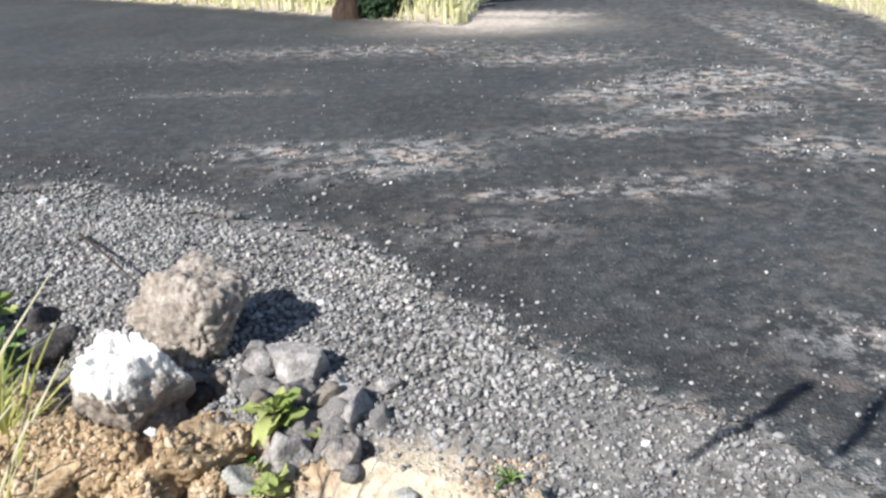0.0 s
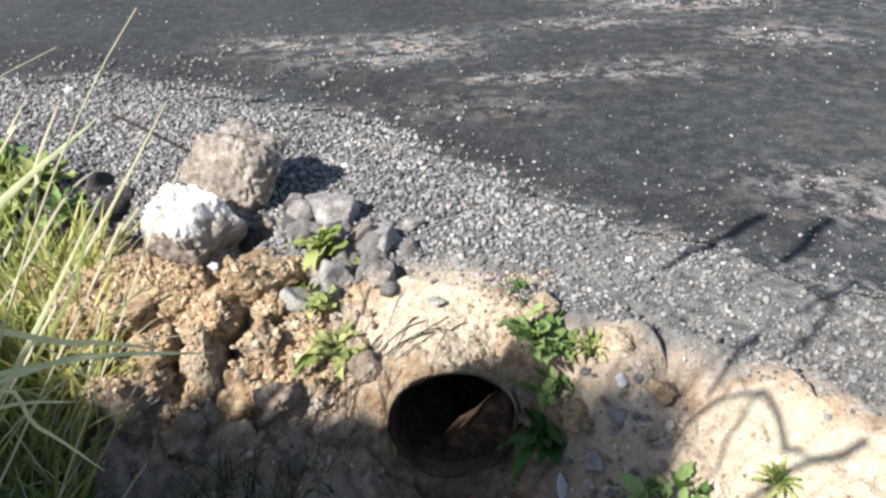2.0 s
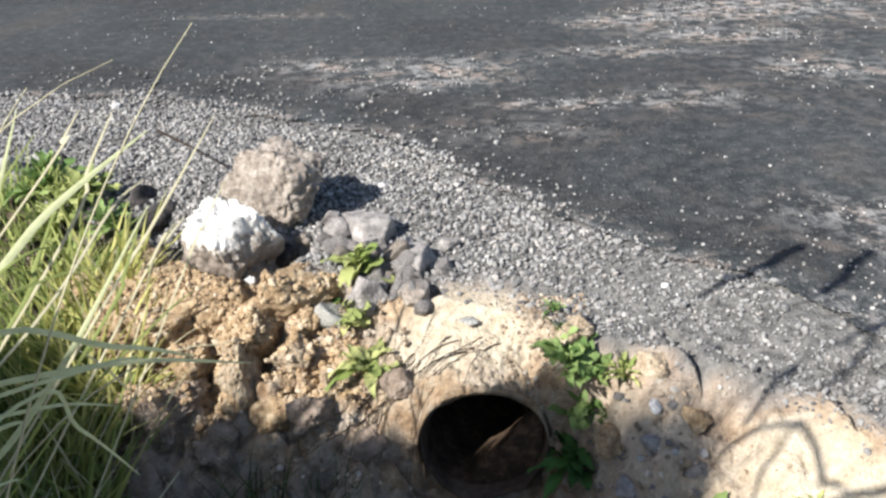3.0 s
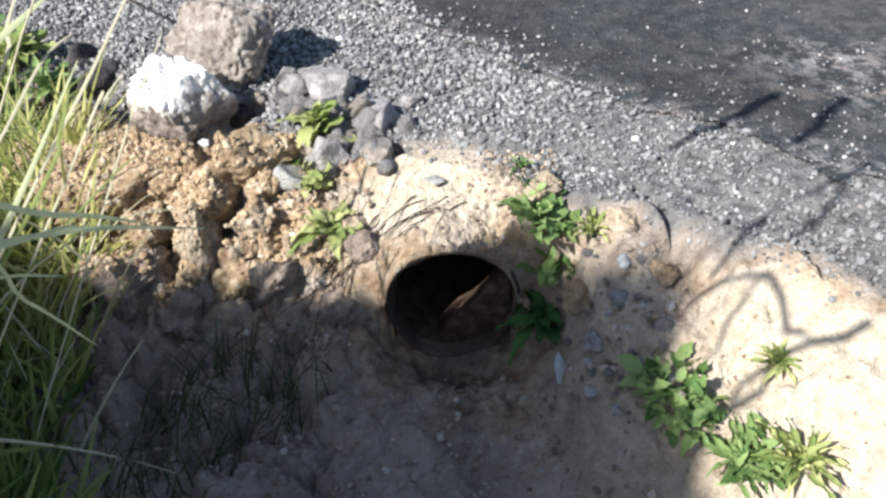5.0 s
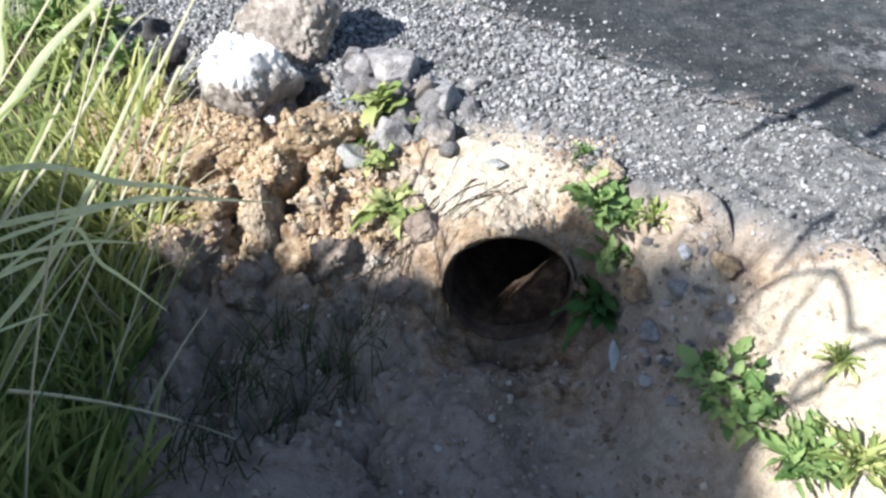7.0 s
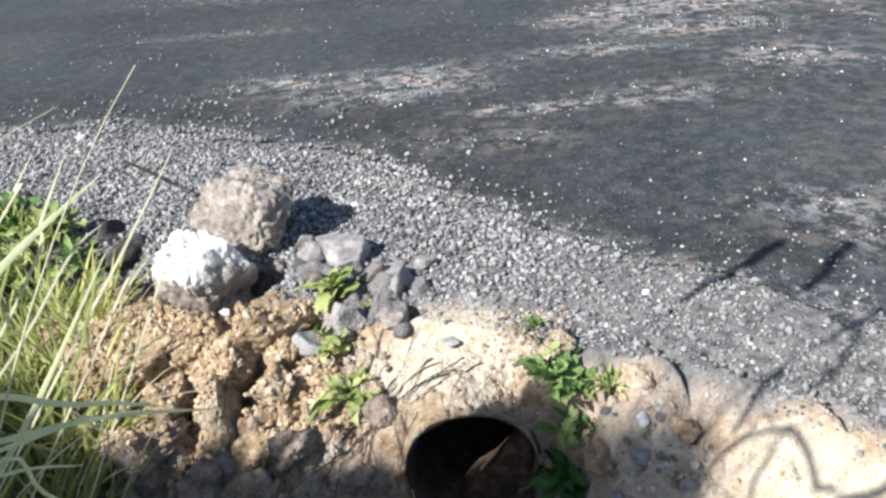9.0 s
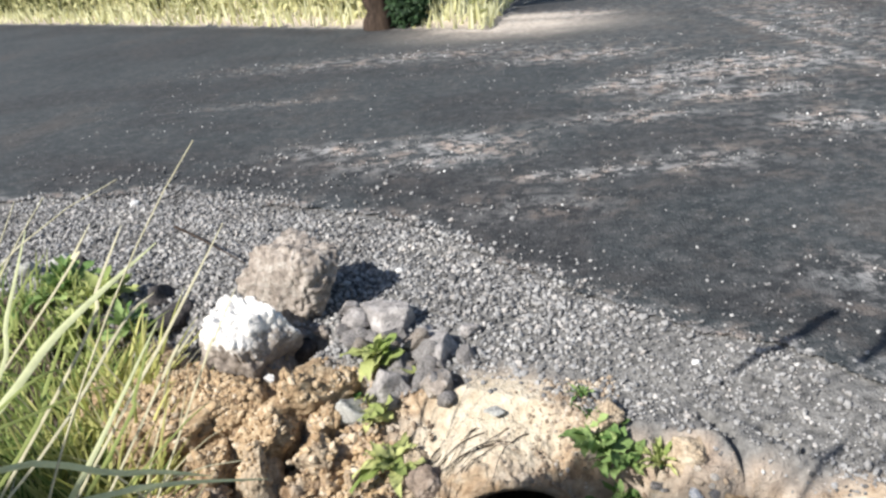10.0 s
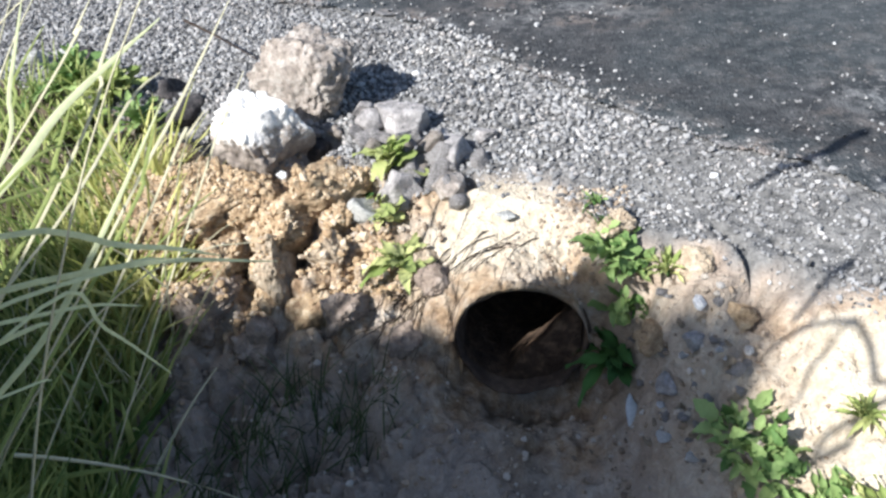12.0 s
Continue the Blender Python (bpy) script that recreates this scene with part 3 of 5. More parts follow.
def cover_mesh():
    """Earth and mortar packed over the pipe: top follows the land, underside the pipe's back."""
    gx = np.linspace(PIPE_X - 0.30, PIPE_X + 0.30, 121)
    gy = np.linspace(PIPE_Y - 0.025, 2.86, 134)
    X, Y = np.meshgrid(gx, gy, indexing="ij")
    hang = PIPE_R + 0.016 + 0.016 * (fbm(X * 6, X * 0 + 3, 141, 2) - 0.5)
    arch = PIPE_Z + np.sqrt(np.maximum(hang ** 2 - (X - PIPE_X) ** 2, 0.0))
    top = np.maximum(land(X, Y), arch + 0.03 * (1 - smooth(0.2, 0.3, np.abs(X - PIPE_X)))) + 0.004
    side = np.maximum(np.abs(X - PIPE_X) - 0.27, 0) / 0.03
    front = 1 - smooth(PIPE_Y + 0.03, PIPE_Y + 0.16, Y)
    top = top + front * (0.030 * (fbm(X * 22, Y * 22, 151, 3) - 0.5) - 0.012 * smooth(0.5, 0.7, fbm(X * 45, Y * 20, 157, 2)))
    top = top - 0.03 * side - 0.02 * smooth(2.825, 2.85, Y)
    n = len(gx) * len(gy)
    idx = np.arange(n).reshape(X.shape)
    f = list(np.stack([idx[:-1, :-1], idx[1:, :-1], idx[1:, 1:], idx[:-1, 1:]], -1).reshape(-1, 4))
    v = list(np.stack([X, Y, top], -1).reshape(-1, 3))
    w = len(gx)
    v += [(x, gy[0] + 0.004, float(a)) for x, a in zip(gx, arch[:, 0])]
    v += [(x, PIPE_Y + 0.03, float(a) + 0.004) for x, a in zip(gx, arch[:, 0])]
    f += [(n + i, n + i + 1, idx[i + 1, 0], idx[i, 0]) for i in range(w - 1)]
    f += [(n + w + i, n + w + i + 1, n + i + 1, n + i) for i in range(w - 1)]
    me = mesh_of("mortar_collar", v, f, GROUND)
    vv = np.array(v)
    paint(me, zones(vv[:, 0], vv[:, 1]))
    return me


collar = tagged(new("mortar_collar", cover_mesh()), "pale sandy mortar and earth packed over the pipe mouth", "collar")


# ---- loose stones: grit, chippings, crumbs ----
def ico():
    p = (1 + 5 ** 0.5) / 2
    v = np.array([(-1, p, 0), (1, p, 0), (-1, -p, 0), (1, -p, 0), (0, -1, p), (0, 1, p), (0, -1, -p), (0, 1, -p), (p, 0, -1), (p, 0, 1), (-p, 0, -1), (-p, 0, 1)]) / math.hypot(1, p)
    f = [(0, 11, 5), (0, 5, 1), (0, 1, 7), (0, 7, 10), (0, 10, 11), (1, 5, 9), (5, 11, 4), (11, 10, 2), (10, 7, 6), (7, 1, 8), (3, 9, 4), (3, 4, 2), (3, 2, 6), (3, 6, 8), (3, 8, 9), (4, 9, 5), (2, 4, 11), (6, 2, 10), (8, 6, 7), (9, 8, 1)]
    return v, np.array(f)


def stones_mesh(name, x, y, z, size, material, squash=0.7):
    v0, f0 = ico()
    n = len(x)
    jit = 1 + 0.28 * (rng.random((n, 12, 1)) - 0.5) * 2
    v = v0[None] * jit
    q = rng.normal(size=(n, 4))
    q /= np.linalg.norm(q, axis=1, keepdims=True)
    w, a, b, c = q.T
    rot = np.stack([1 - 2 * (b * b + c * c), 2 * (a * b - w * c), 2 * (a * c + w * b), 2 * (a * b + w * c), 1 - 2 * (a * a + c * c), 2 * (b * c - w * a),
                    2 * (a * c - w * b), 2 * (b * c + w * a), 1 - 2 * (a * a + b * b)], -1).reshape(n, 3, 3)
    sc = np.stack([0.75 + 0.6 * rng.random(n), 0.75 + 0.5 * rng.random(n), 0.5 + 0.4 * rng.random(n)], -1)[:, None]
    v = np.einsum("nij,nkj->nki", rot, v * sc) * (size[:, None, None] / 2)
    v[:, :, 2] *= squash + 0.2
    v += np.stack([x, y, z], -1)[:, None]
    f = (f0[None] + 12 * np.arange(n)[:, None, None]).reshape(-1, 3)
    return mesh_of(name, v.reshape(-1, 3), f, material, flat=True)


def scatter(n, x0, x1, y0, y1, chance):
    x, y = rng.uniform(x0, x1, n), rng.uniform(y0, y1, n)
    ok = rng.random(n) < chance(x, y)
    return x[ok], y[ok]


def grit_chance(x, y):
    s = edge_s(x, y) + 0.12 * (fbm(x * 6, y * 6, 101, 3) - 0.5)
    near = (1 - smooth(-0.03, 0.10, s))
    collar_ = np.exp(-(((x - PIPE_X + 0.02) / 0.33) ** 2 + ((y - 2.48) / 0.24) ** 2) ** 2)
    t_ = tar_s(x, y) + 0.55 * (fbm(x * 2.5, y * 2.5, 103, 4) - 0.5)
    out = 0.05 * (1 - smooth(0.2, 0.9, t_)) + 0.95 * (1 - smooth(-0.24, 0.15, t_))
    hump = 0.8 * np.exp(-((x - 0.75) / 0.20) ** 2 - ((y - 2.16) / 0.12) ** 2)
    return near * out * (1 - collar_) * (1 - hump) * (crack_s(x, y) > 0.022) * (0.7 + 0.3 * smooth(0.3, 0.6, fbm(x * 3, y * 3, 107, 3)))


gx_, gy_ = scatter(115000, -3.6, 2.2, 1.2, 6.4, grit_chance)
gs_ = 0.011 + 0.021 * rng.random(len(gx_)) ** 1.8 + 0.012 * (rng.random(len(gx_)) > 0.97)
gs_ = gs_ * (1 - 0.35 * smooth(0.1, 0.8, gx_))
tagged(new("grit", stones_mesh("grit", gx_, gy_, land(gx_, gy_) + 0.014 * (tar_s(gx_, gy_) > 0) + gs_ * 0.30, gs_, GRIT)), "loose grey stone chippings on the road shoulder", "gravel", kind="stuff")
def loose_chance(x, y):
    lie = 0.035 + 0.0 * x
    for px, py, ax_, ay_, w_ in DUST:
        lie = lie + 0.8 * w_ * np.exp(-(((x - px) / ax_) ** 2 + ((y - py) / ay_) ** 2))
    return (tar_s(x, y) > 0.02) * np.clip(lie * (0.10 + 2.2 * smooth(0.52, 0.66, fbm(x * 5, y * 7, 113, 4))), 0, 1) * np.clip(8 / y, 0.25, 1)


lx_, ly_ = scatter(80000, -5, 6, 2.0, 13, loose_chance)
ls_ = 0.008 + 0.014 * rng.random(len(lx_)) ** 2.2 + 0.008 * (rng.random(len(lx_)) > 0.985)
ls_ = ls_ * (1 + 0.02 * np.clip(ly_ - 3.5, 0, 8))
tagged(new("chippings", stones_mesh("chippings", lx_, ly_, land(lx_, ly_) + 0.016 + ls_ * 0.25, ls_, LOOSE)), "pale loose chippings scattered over the tar", "gravel", kind="stuff")
cx_, cy_ = scatter(26000, -2.3, 2.0, 1.0, 3.6, lambda x, y: smooth(0.0, 0.1, edge_s(x, y)) * (1 - 0.55 * smooth(0.7, 1.05, edge_s(x, y))) * (1 - 0.85 * smooth(0.85, 1.05, x)) * ~(trench(x, y + 0.12)) * (1 - np.exp(-(((x - PIPE_X + 0.12) / 0.27) ** 2 + ((y - 2.45) / 0.25) ** 2) ** 2)) * (0.25 + 0.75 * smooth(0.45, 0.62, fbm(x * 5, y * 5, 127, 3))))
cs_ = (0.007 + 0.026 * rng.random(len(cx_)) ** 3.0) * (1 - 0.4 * smooth(0.6, 0.9, cx_))
tagged(new("earth_crumbs", stones_mesh("earth_crumbs", cx_, cy_, land(cx_, cy_) + cs_ * 0.25, cs_, CRUMB)), "tan earth crumbs and small stones on the bank", "soil", kind="stuff")


# ---- rocks and clods ----
def pebbles(n):
    """The larger chippings nearest the brink, one by one."""
    kinds = []
    for k in range(6):
        x0 = np.zeros(1)
        kinds.append(stones_mesh("pebble", x0, x0, x0, np.ones(1), GRIT))
    px, py = scatter(n * 6, -1.6, 1.6, 1.7, 4.0, lambda x, y: grit_chance(x, y) * (edge_s(x, y) > -0.75))
    for x, y in list(zip(px, py))[:n]:
        size = 0.024 + 0.016 * rng.random() ** 2
        ob = new("pebble", kinds[rng.integers(6)])
        ob.parent = ground
        ob.matrix_basis = pose(x, y, float(land(x, y)) + size * 0.3, rng.uniform(-30, 30), rng.uniform(-30, 30), rng.uniform(0, 360)) @ Matrix.Diagonal((size, size, size, 1))



def rock_mesh(name, size, seed, material, level=5, lumps=0.22, grain=0.05, facets=11, knobs=0.16, cells=3.0, cut=(0.55, 0.85), faces=(), crumbs=0.0):
    """Broken lump: sheared faces, knobs of stone in it, pits and grain."""
    r = random.Random(seed)
    bm = bmesh.new()
    bmesh.ops.create_icosphere(bm, subdivisions=level, radius=1.0)
    off = Vector((seed * 3.1, seed * 1.7, seed * 0.9))
    planes = [(Vector((r.uniform(-1, 1), r.uniform(-1, 1), r.uniform(-0.8, 1))).normalized(), r.uniform(*cut)) for _ in range(facets)]
    planes += [(Vector(n_).normalized(), d) for n_, d in faces]
    for v in bm.verts:
        p = v.co.copy()
        for n_, d in planes:
            k = p.dot(n_)
            if k > d:
                p -= n_ * (k - d)
        q = p * 1.4 + off
        d1 = noise.voronoi(q * cells)[0]
        d2 = noise.voronoi(q * cells * 2.6)[0]
        h = lumps * noise.noise(q * 1.2) + knobs * (0.45 - d1[0]) - knobs * 0.6 * max(0, 0.16 - (d1[1] - d1[0])) / 0.16
        h += knobs * 0.4 * (0.45 - d2[0]) + grain * noise.noise(q * 9) + grain * 0.7 * noise.noise(q * 19)
        if crumbs:
            h += crumbs * (0.5 - noise.voronoi(q * cells * 2.2 + Vector((0, 0, 7)))[0][0]) * 1.6 + crumbs * 0.5 * (0.5 - noise.voronoi(q * cells * 5.0)[0][0])
        p *= 1.12 + h
        v.co = (p.x * size[0] / 2, p.y * size[1] / 2, p.z * size[2] / 2)
    return bm_mesh(name, bm, material)


def rock(name, x, y, z, size, seed, material, label, category, turn=0.0, tip=0.0, **kw):
    ob = new(name, rock_mesh(name, size, seed, material, **kw))
    ob.matrix_basis = pose(x, y, z, tip, 0, turn)
    return tagged(ob, label, category)


rock("rock", -0.975, 3.48, 0.09, (0.56, 0.52, 0.575), 11, ROCK_BROWN, "large brown rough rubble rock on the grit shoulder", "rock", 10, level=6, lumps=0.24, cells=3.2, knobs=0.06, grain=0.06, crumbs=0.04, facets=10, cut=(0.6, 0.85),
     faces=(((1, -0.1, -0.42), 0.56), ((0.25, 0.1, 1), 0.70), ((-0.6, -0.7, 0.55), 0.72), ((0.5, 1, 0.2), 0.66), ((-1, 0.2, -0.3), 0.72)))
rock("rock", -1.115, 3.08, -0.06, (0.49, 0.42, 0.58), 23, ROCK_CRUST, "brown rubble rock with a chalky white crust at the ditch brink", "rock", -12, level=6, lumps=0.30, cells=2.6, knobs=0.08, grain=0.05, crumbs=0.03, facets=9, cut=(0.65, 0.9),
     faces=(((0.1, -0.1, 1), 0.66), ((1, -0.3, -0.2), 0.64), ((-0.2, -1, -0.15), 0.66), ((-1, 0.1, 0.3), 0.70)))
for x, y, z, sx, sy, sz, seed, mat in [
    (-0.622, 3.222, -0.009, 0.17, 0.16, 0.14, 41, ROCK_GREY), (-0.495, 3.157, -0.010, 0.29, 0.23, 0.25, 43, ROCK_GREY),
    (-0.683, 3.312, 0.006, 0.13, 0.11, 0.10, 45, ROCK_GREY), (-0.229, 2.955, -0.022, 0.26, 0.19, 0.18, 47, ROCK_GREY),
    (-0.447, 2.769, -0.127, 0.27, 0.20, 0.20, 49, ROCK_GREY), (-0.244, 2.704, -0.056, 0.17, 0.13, 0.14, 51, ROCK_BROWN),
    (-0.61, 2.73, -0.185, 0.19, 0.17, 0.17, 53, PLASTER), (-0.313, 3.082, -0.019, 0.13, 0.12, 0.10, 55, ROCK_GREY),
    (-0.105, 3.053, -0.005, 0.11, 0.10, 0.08, 57, ROCK_GREY)] + [(-0.794, 3.200, -0.040, 0.10, 0.09, 0.09, 59, ROCK_BROWN),
    (0.618, 1.975, -0.236, 0.10, 0.09, 0.08, 63, ROCK_GREY),
    (0.524, 1.914, -0.374, 0.09, 0.08, 0.07, 65, ROCK_GREY), (-2.562, 4.216, 0.000, 0.20, 0.16, 0.12, 67, PLASTER), (-2.70, 4.10, 0.010, 0.16, 0.14, 0.10, 167, PLASTER)]:
    word = {ROCK_GREY: "grey broken stone lodged in the brink", ROCK_WHITE: "pale chalky stone in the earth bank", ROCK_BROWN: "brown stone lodged in the brink", CLOD_PALE: "pale clay lump in the broken bank", PLASTER: "pale grey stone lodged at the brink"}[mat]
    rock("stone", x, y, z, (sx, sy, sz), seed, mat, word, "stone", seed * 37 % 180, level=4, lumps=0.16, knobs=0.04, grain=0.05, crumbs=0.03, cells=4.5, facets=10, cut=(0.42, 0.72))
STONES = [rock_mesh("stone", (1.0, 0.8, 0.7), 200 + 3 * k, mat, level=3, lumps=0.2, knobs=0.04, grain=0.05, facets=9, cut=(0.38, 0.7)) for k, mat in enumerate((ROCK_GREY, ROCK_GREY, ROCK_BROWN, ROCK_GREY, CLOD_PALE, ROCK_WHITE))]
dice = random.Random(5)
for k in range(26):
    t = dice.random()
    x, y = -0.68 + 0.50 * t + dice.uniform(-0.08, 0.10), 3.20 - 0.46 * t + dice.uniform(-0.12, 0.12)
    size = dice.uniform(0.08, 0.17)
    ob = new("stone", STONES[dice.choice((0, 0, 1, 3, 2))])
    ob.matrix_basis = pose(x, y, float(land(x, y)) + size * 0.16, dice.uniform(-30, 30), dice.uniform(-30, 30), dice.uniform(0, 360)) @ Matrix.Diagonal((size, size, size, 1))
    tagged(ob, "grey broken stone packed among others at the brink", "stone", "loose stones along the brink")
for k in range(96):
    x = dice.uniform(-1.5, -0.34) if k < 40 else dice.uniform(0.46, 0.78)
    y = float(np.interp(x, EDGE_X, EDGE_Y)) + (dice.uniform(-0.16, 0.20) if k < 40 else dice.uniform(-0.62, -0.18))
    size = dice.uniform(0.035, 0.085) if k % 4 else dice.uniform(0.08, 0.12)
    if k >= 40:
        size *= 0.55
    ob = new("stone", STONES[dice.choice((0, 0, 1, 1, 2, 3, 3, 4, 2) if k < 40 else (0, 1, 3, 4, 5))])
    ob.matrix_basis = pose(x, y, float(land(x, y)) + size * 0.18, dice.uniform(-25, 25), dice.uniform(-25, 25), dice.uniform(0, 360)) @ Matrix.Diagonal((size, size, size, 1))
    tagged(ob, "small broken stone lying along the ditch brink" if k < 40 else "small pale stone on the shaded ditch side", "stone", "loose stones along the brink" if k < 40 else "small stones on the ditch side")
for x, y, z, sx, sy, sz, seed in [(-1.601, 3.479, -0.054, 0.26, 0.20, 0.16, 71), (-1.736, 3.642, -0.011, 0.20, 0.16, 0.13, 73), (-2.419, 4.162, -0.003, 0.12, 0.10, 0.10, 75), (-0.896, 3.151, -0.110, 0.14, 0.16, 0.10, 77)]:
    rock("tar_lump", x, y, z, (sx, sy, sz), seed, ROCK_DARK, "dark broken lump of old tar", "rubble", seed * 29 % 180, level=3)
for x, y, z, sx, sy, sz, seed, mat in [
    (-1.36, 2.84, -0.24, 0.50, 0.34, 0.34, 81, CLOD), (-1.08, 2.84, -0.26, 0.24, 0.22, 0.24, 83, CLOD), (-0.79, 2.82, -0.16, 0.36, 0.24, 0.24, 85, CLOD),
    (-0.95, 2.68, -0.25, 0.26, 0.22, 0.24, 87, CLOD), (-0.70, 2.74, -0.21, 0.16, 0.14, 0.16, 89, CLOD), (-0.98, 2.55, -0.37, 0.18, 0.16, 0.28, 91, CLOD_PALE),
    (-0.75, 2.60, -0.31, 0.20, 0.18, 0.20, 93, CLOD_PALE), (-1.20, 2.62, -0.36, 0.26, 0.20, 0.20, 95, CLOD), (-1.50, 2.72, -0.34, 0.24, 0.20, 0.22, 97, CLOD)] + [
    (-0.572, 2.516, -0.382, 0.16, 0.14, 0.16, 99, CLOD_PALE), (-0.343, 2.460, -0.295, 0.14, 0.12, 0.16, 101, CLOD_PALE), (-0.977, 2.510, -0.432, 0.16, 0.14, 0.14, 103, CLOD),
    (-0.795, 2.402, -0.454, 0.18, 0.14, 0.14, 105, CLOD), (0.394, 2.390, -0.039, 0.16, 0.14, 0.12, 107, CLOD_PALE), (0.658, 2.194, -0.095, 0.18, 0.14, 0.14, 109, CLOD_PALE),
    (0.502, 2.068, -0.306, 0.14, 0.12, 0.12, 111, CLOD), (0.754, 2.038, -0.191, 0.16, 0.12, 0.10, 113, CLOD), (-1.776, 3.065, -0.285, 0.26, 0.20, 0.22, 115, CLOD)]:
    rock("soil_clod", x, y, z, (sx * (1.18 if x < -0.4 else 0.95), sy * (1.15 if x < -0.4 else 0.95), sz * (1.12 if x < -0.4 else 0.9)), seed, mat, "tan crumbly clay clod on the broken bank" if mat is CLOD else "pale crumbly clay clod on the bank", "soil", 36 if seed == 85 else 8 if seed == 81 else seed * 41 % 180, level=5, lumps=0.36, knobs=0.12, grain=0.09, crumbs=0.055, cells=4.2, facets=8, cut=(0.5, 0.9))
for x, y, sx, sy, sz, seed, turn in [(-1.29, 2.46, 0.38, 0.26, 0.28, 185, 15), (-1.03, 2.36, 0.24, 0.18, 0.18, 187, -40), (-0.66, 2.34, 0.20, 0.16, 0.15, 189, 30), (-0.42, 2.28, 0.17, 0.14, 0.13, 191, 70), (-0.28, 2.36, 0.14, 0.11, 0.12, 193, 10)]:
    rock("soil_clod", x, y, float(land(x, y)) + 0.03, (sx, sy, sz), seed, GREY_EARTH, "dull brown lumpy earth clod low on the bank", "soil", turn, level=5, lumps=0.40, knobs=0.08, grain=0.09, crumbs=0.10, facets=7, cut=(0.5, 0.9))
# crumbled clay lying over the clods and the bank
bpy.context.view_layer.update()
deps = bpy.context.evaluated_depsgraph_get()
heaps = []
for k in range(5200):
    x, y = rng.uniform(-1.75, -0.42), rng.uniform(2.38, 3.06)
    hit, place, normal, _, ob, _ = scene.ray_cast(deps, Vector((x, y, 1.0)), Vector((0, 0, -1)))
    if hit and ob.name.startswith(("soil_clod", "ground", "earth_crumbs")) and vnoise(x * 7, y * 7, 163) > 0.35 and edge_s(x, y) > 0.02:
        heaps.append(place)
heaps = np.array(heaps)
hs_ = 0.010 + 0.034 * rng.random(len(heaps)) ** 2.6
tagged(new("clay_crumbs", stones_mesh("clay_crumbs", heaps[:, 0], heaps[:, 1], heaps[:, 2] + hs_ * 0.05, hs_, CLAY_CRUMB)), "tan clay crumbs lying over the broken bank", "soil", kind="stuff")
# crumbly grains over the far half of the collar
grains = []
for k in range(1500):
    x, y = PIPE_X + rng.uniform(-0.10, 0.42), rng.uniform(2.27, 2.64)
    hit, place, normal, _, ob, _ = scene.ray_cast(deps, Vector((x, y, 1.0)), Vector((0, 0, -1)))
    if hit and ob.name.startswith(("mortar_collar", "ground")) and rng.random() < smooth(-0.02, 0.20, x - PIPE_X + 0.25 * (fbm(x * 8, y * 8, 171, 2) - 0.5)):
        grains.append(place)
grains = np.array(grains)
ns_ = 0.007 + 0.020 * rng.random(len(grains)) ** 2.5
tagged(new("earth_crumbs", stones_mesh("earth_crumbs", grains[:, 0], grains[:, 1], grains[:, 2] + ns_ * 0.12, ns_, CRUMB)), "tan crumbs and grains over the mortar collar", "soil", kind="stuff")
# single pale stones
for x, y, size, seed in ((-0.470, 3.720, 0.042, 301), (-2.520, 5.250, 0.070, 303), (-1.000, 2.930, 0.060, 305), (0.79, 2.67, 0.034, 307), (0.63, 2.06, 0.060, 309)):
    rock("stone", x, y, float(land(x, y)) + size * 0.3, (size, size * 0.8, size * 0.7), seed, ROCK_WHITE, "small white stone standing out from the grit" if y > 2.5 else "small white stone on the ditch side", "stone", seed * 37 % 180, level=3, knobs=0.03, grain=0.05)
# dark strands over collar and bank beside the mouth, modelling roots and shadow streaks
for k in range(30):
    x, y = PIPE_X + (dice.uniform(-0.30, 0.08) if k % 2 else dice.uniform(-0.50, -0.26)), dice.uniform(2.33, 2.50)
    run, drop = dice.uniform(0.14, 0.30), y - dice.uniform(2.20, 2.36)
    line = []
    for j in range(9):
        t = j / 8
        px, py = x - run * t + 0.008 * math.sin(5 * t + k), y - drop * t * (0.4 + 0.6 * t)
        line.append((px, py, max(float(land(px, py)), PIPE_Z + math.sqrt(max(0.285 ** 2 - (px - PIPE_X) ** 2, 0)) if abs(px - PIPE_X) < 0.285 else -9) + 0.004 + 0.010 * math.sin(math.pi * t)))
    tagged(new("root", tube_mesh("root", line, dice.uniform(0.0015, 0.0032), 0.0008, BARK, 5)), "thin dark strand over the earth by the pipe, standing for roots and shadow streaks", "root", "roots by the pipe mouth")
part("scar", rock_mesh("scar", (0.10, 0.065, 0.02), 121, PLASTER, level=3), collar, "thin grey scar of old mortar", pose(-0.012, 2.52, -0.078, 0, 0, 10))
rock("litter_scrap", 0.43, 1.93, -0.55, (0.045, 0.012, 0.15), 123, PAPER, "small bluish white scrap of litter in the ditch", "litter", 10, -50, level=3, lumps=0.1, knobs=0.02, grain=0.02)


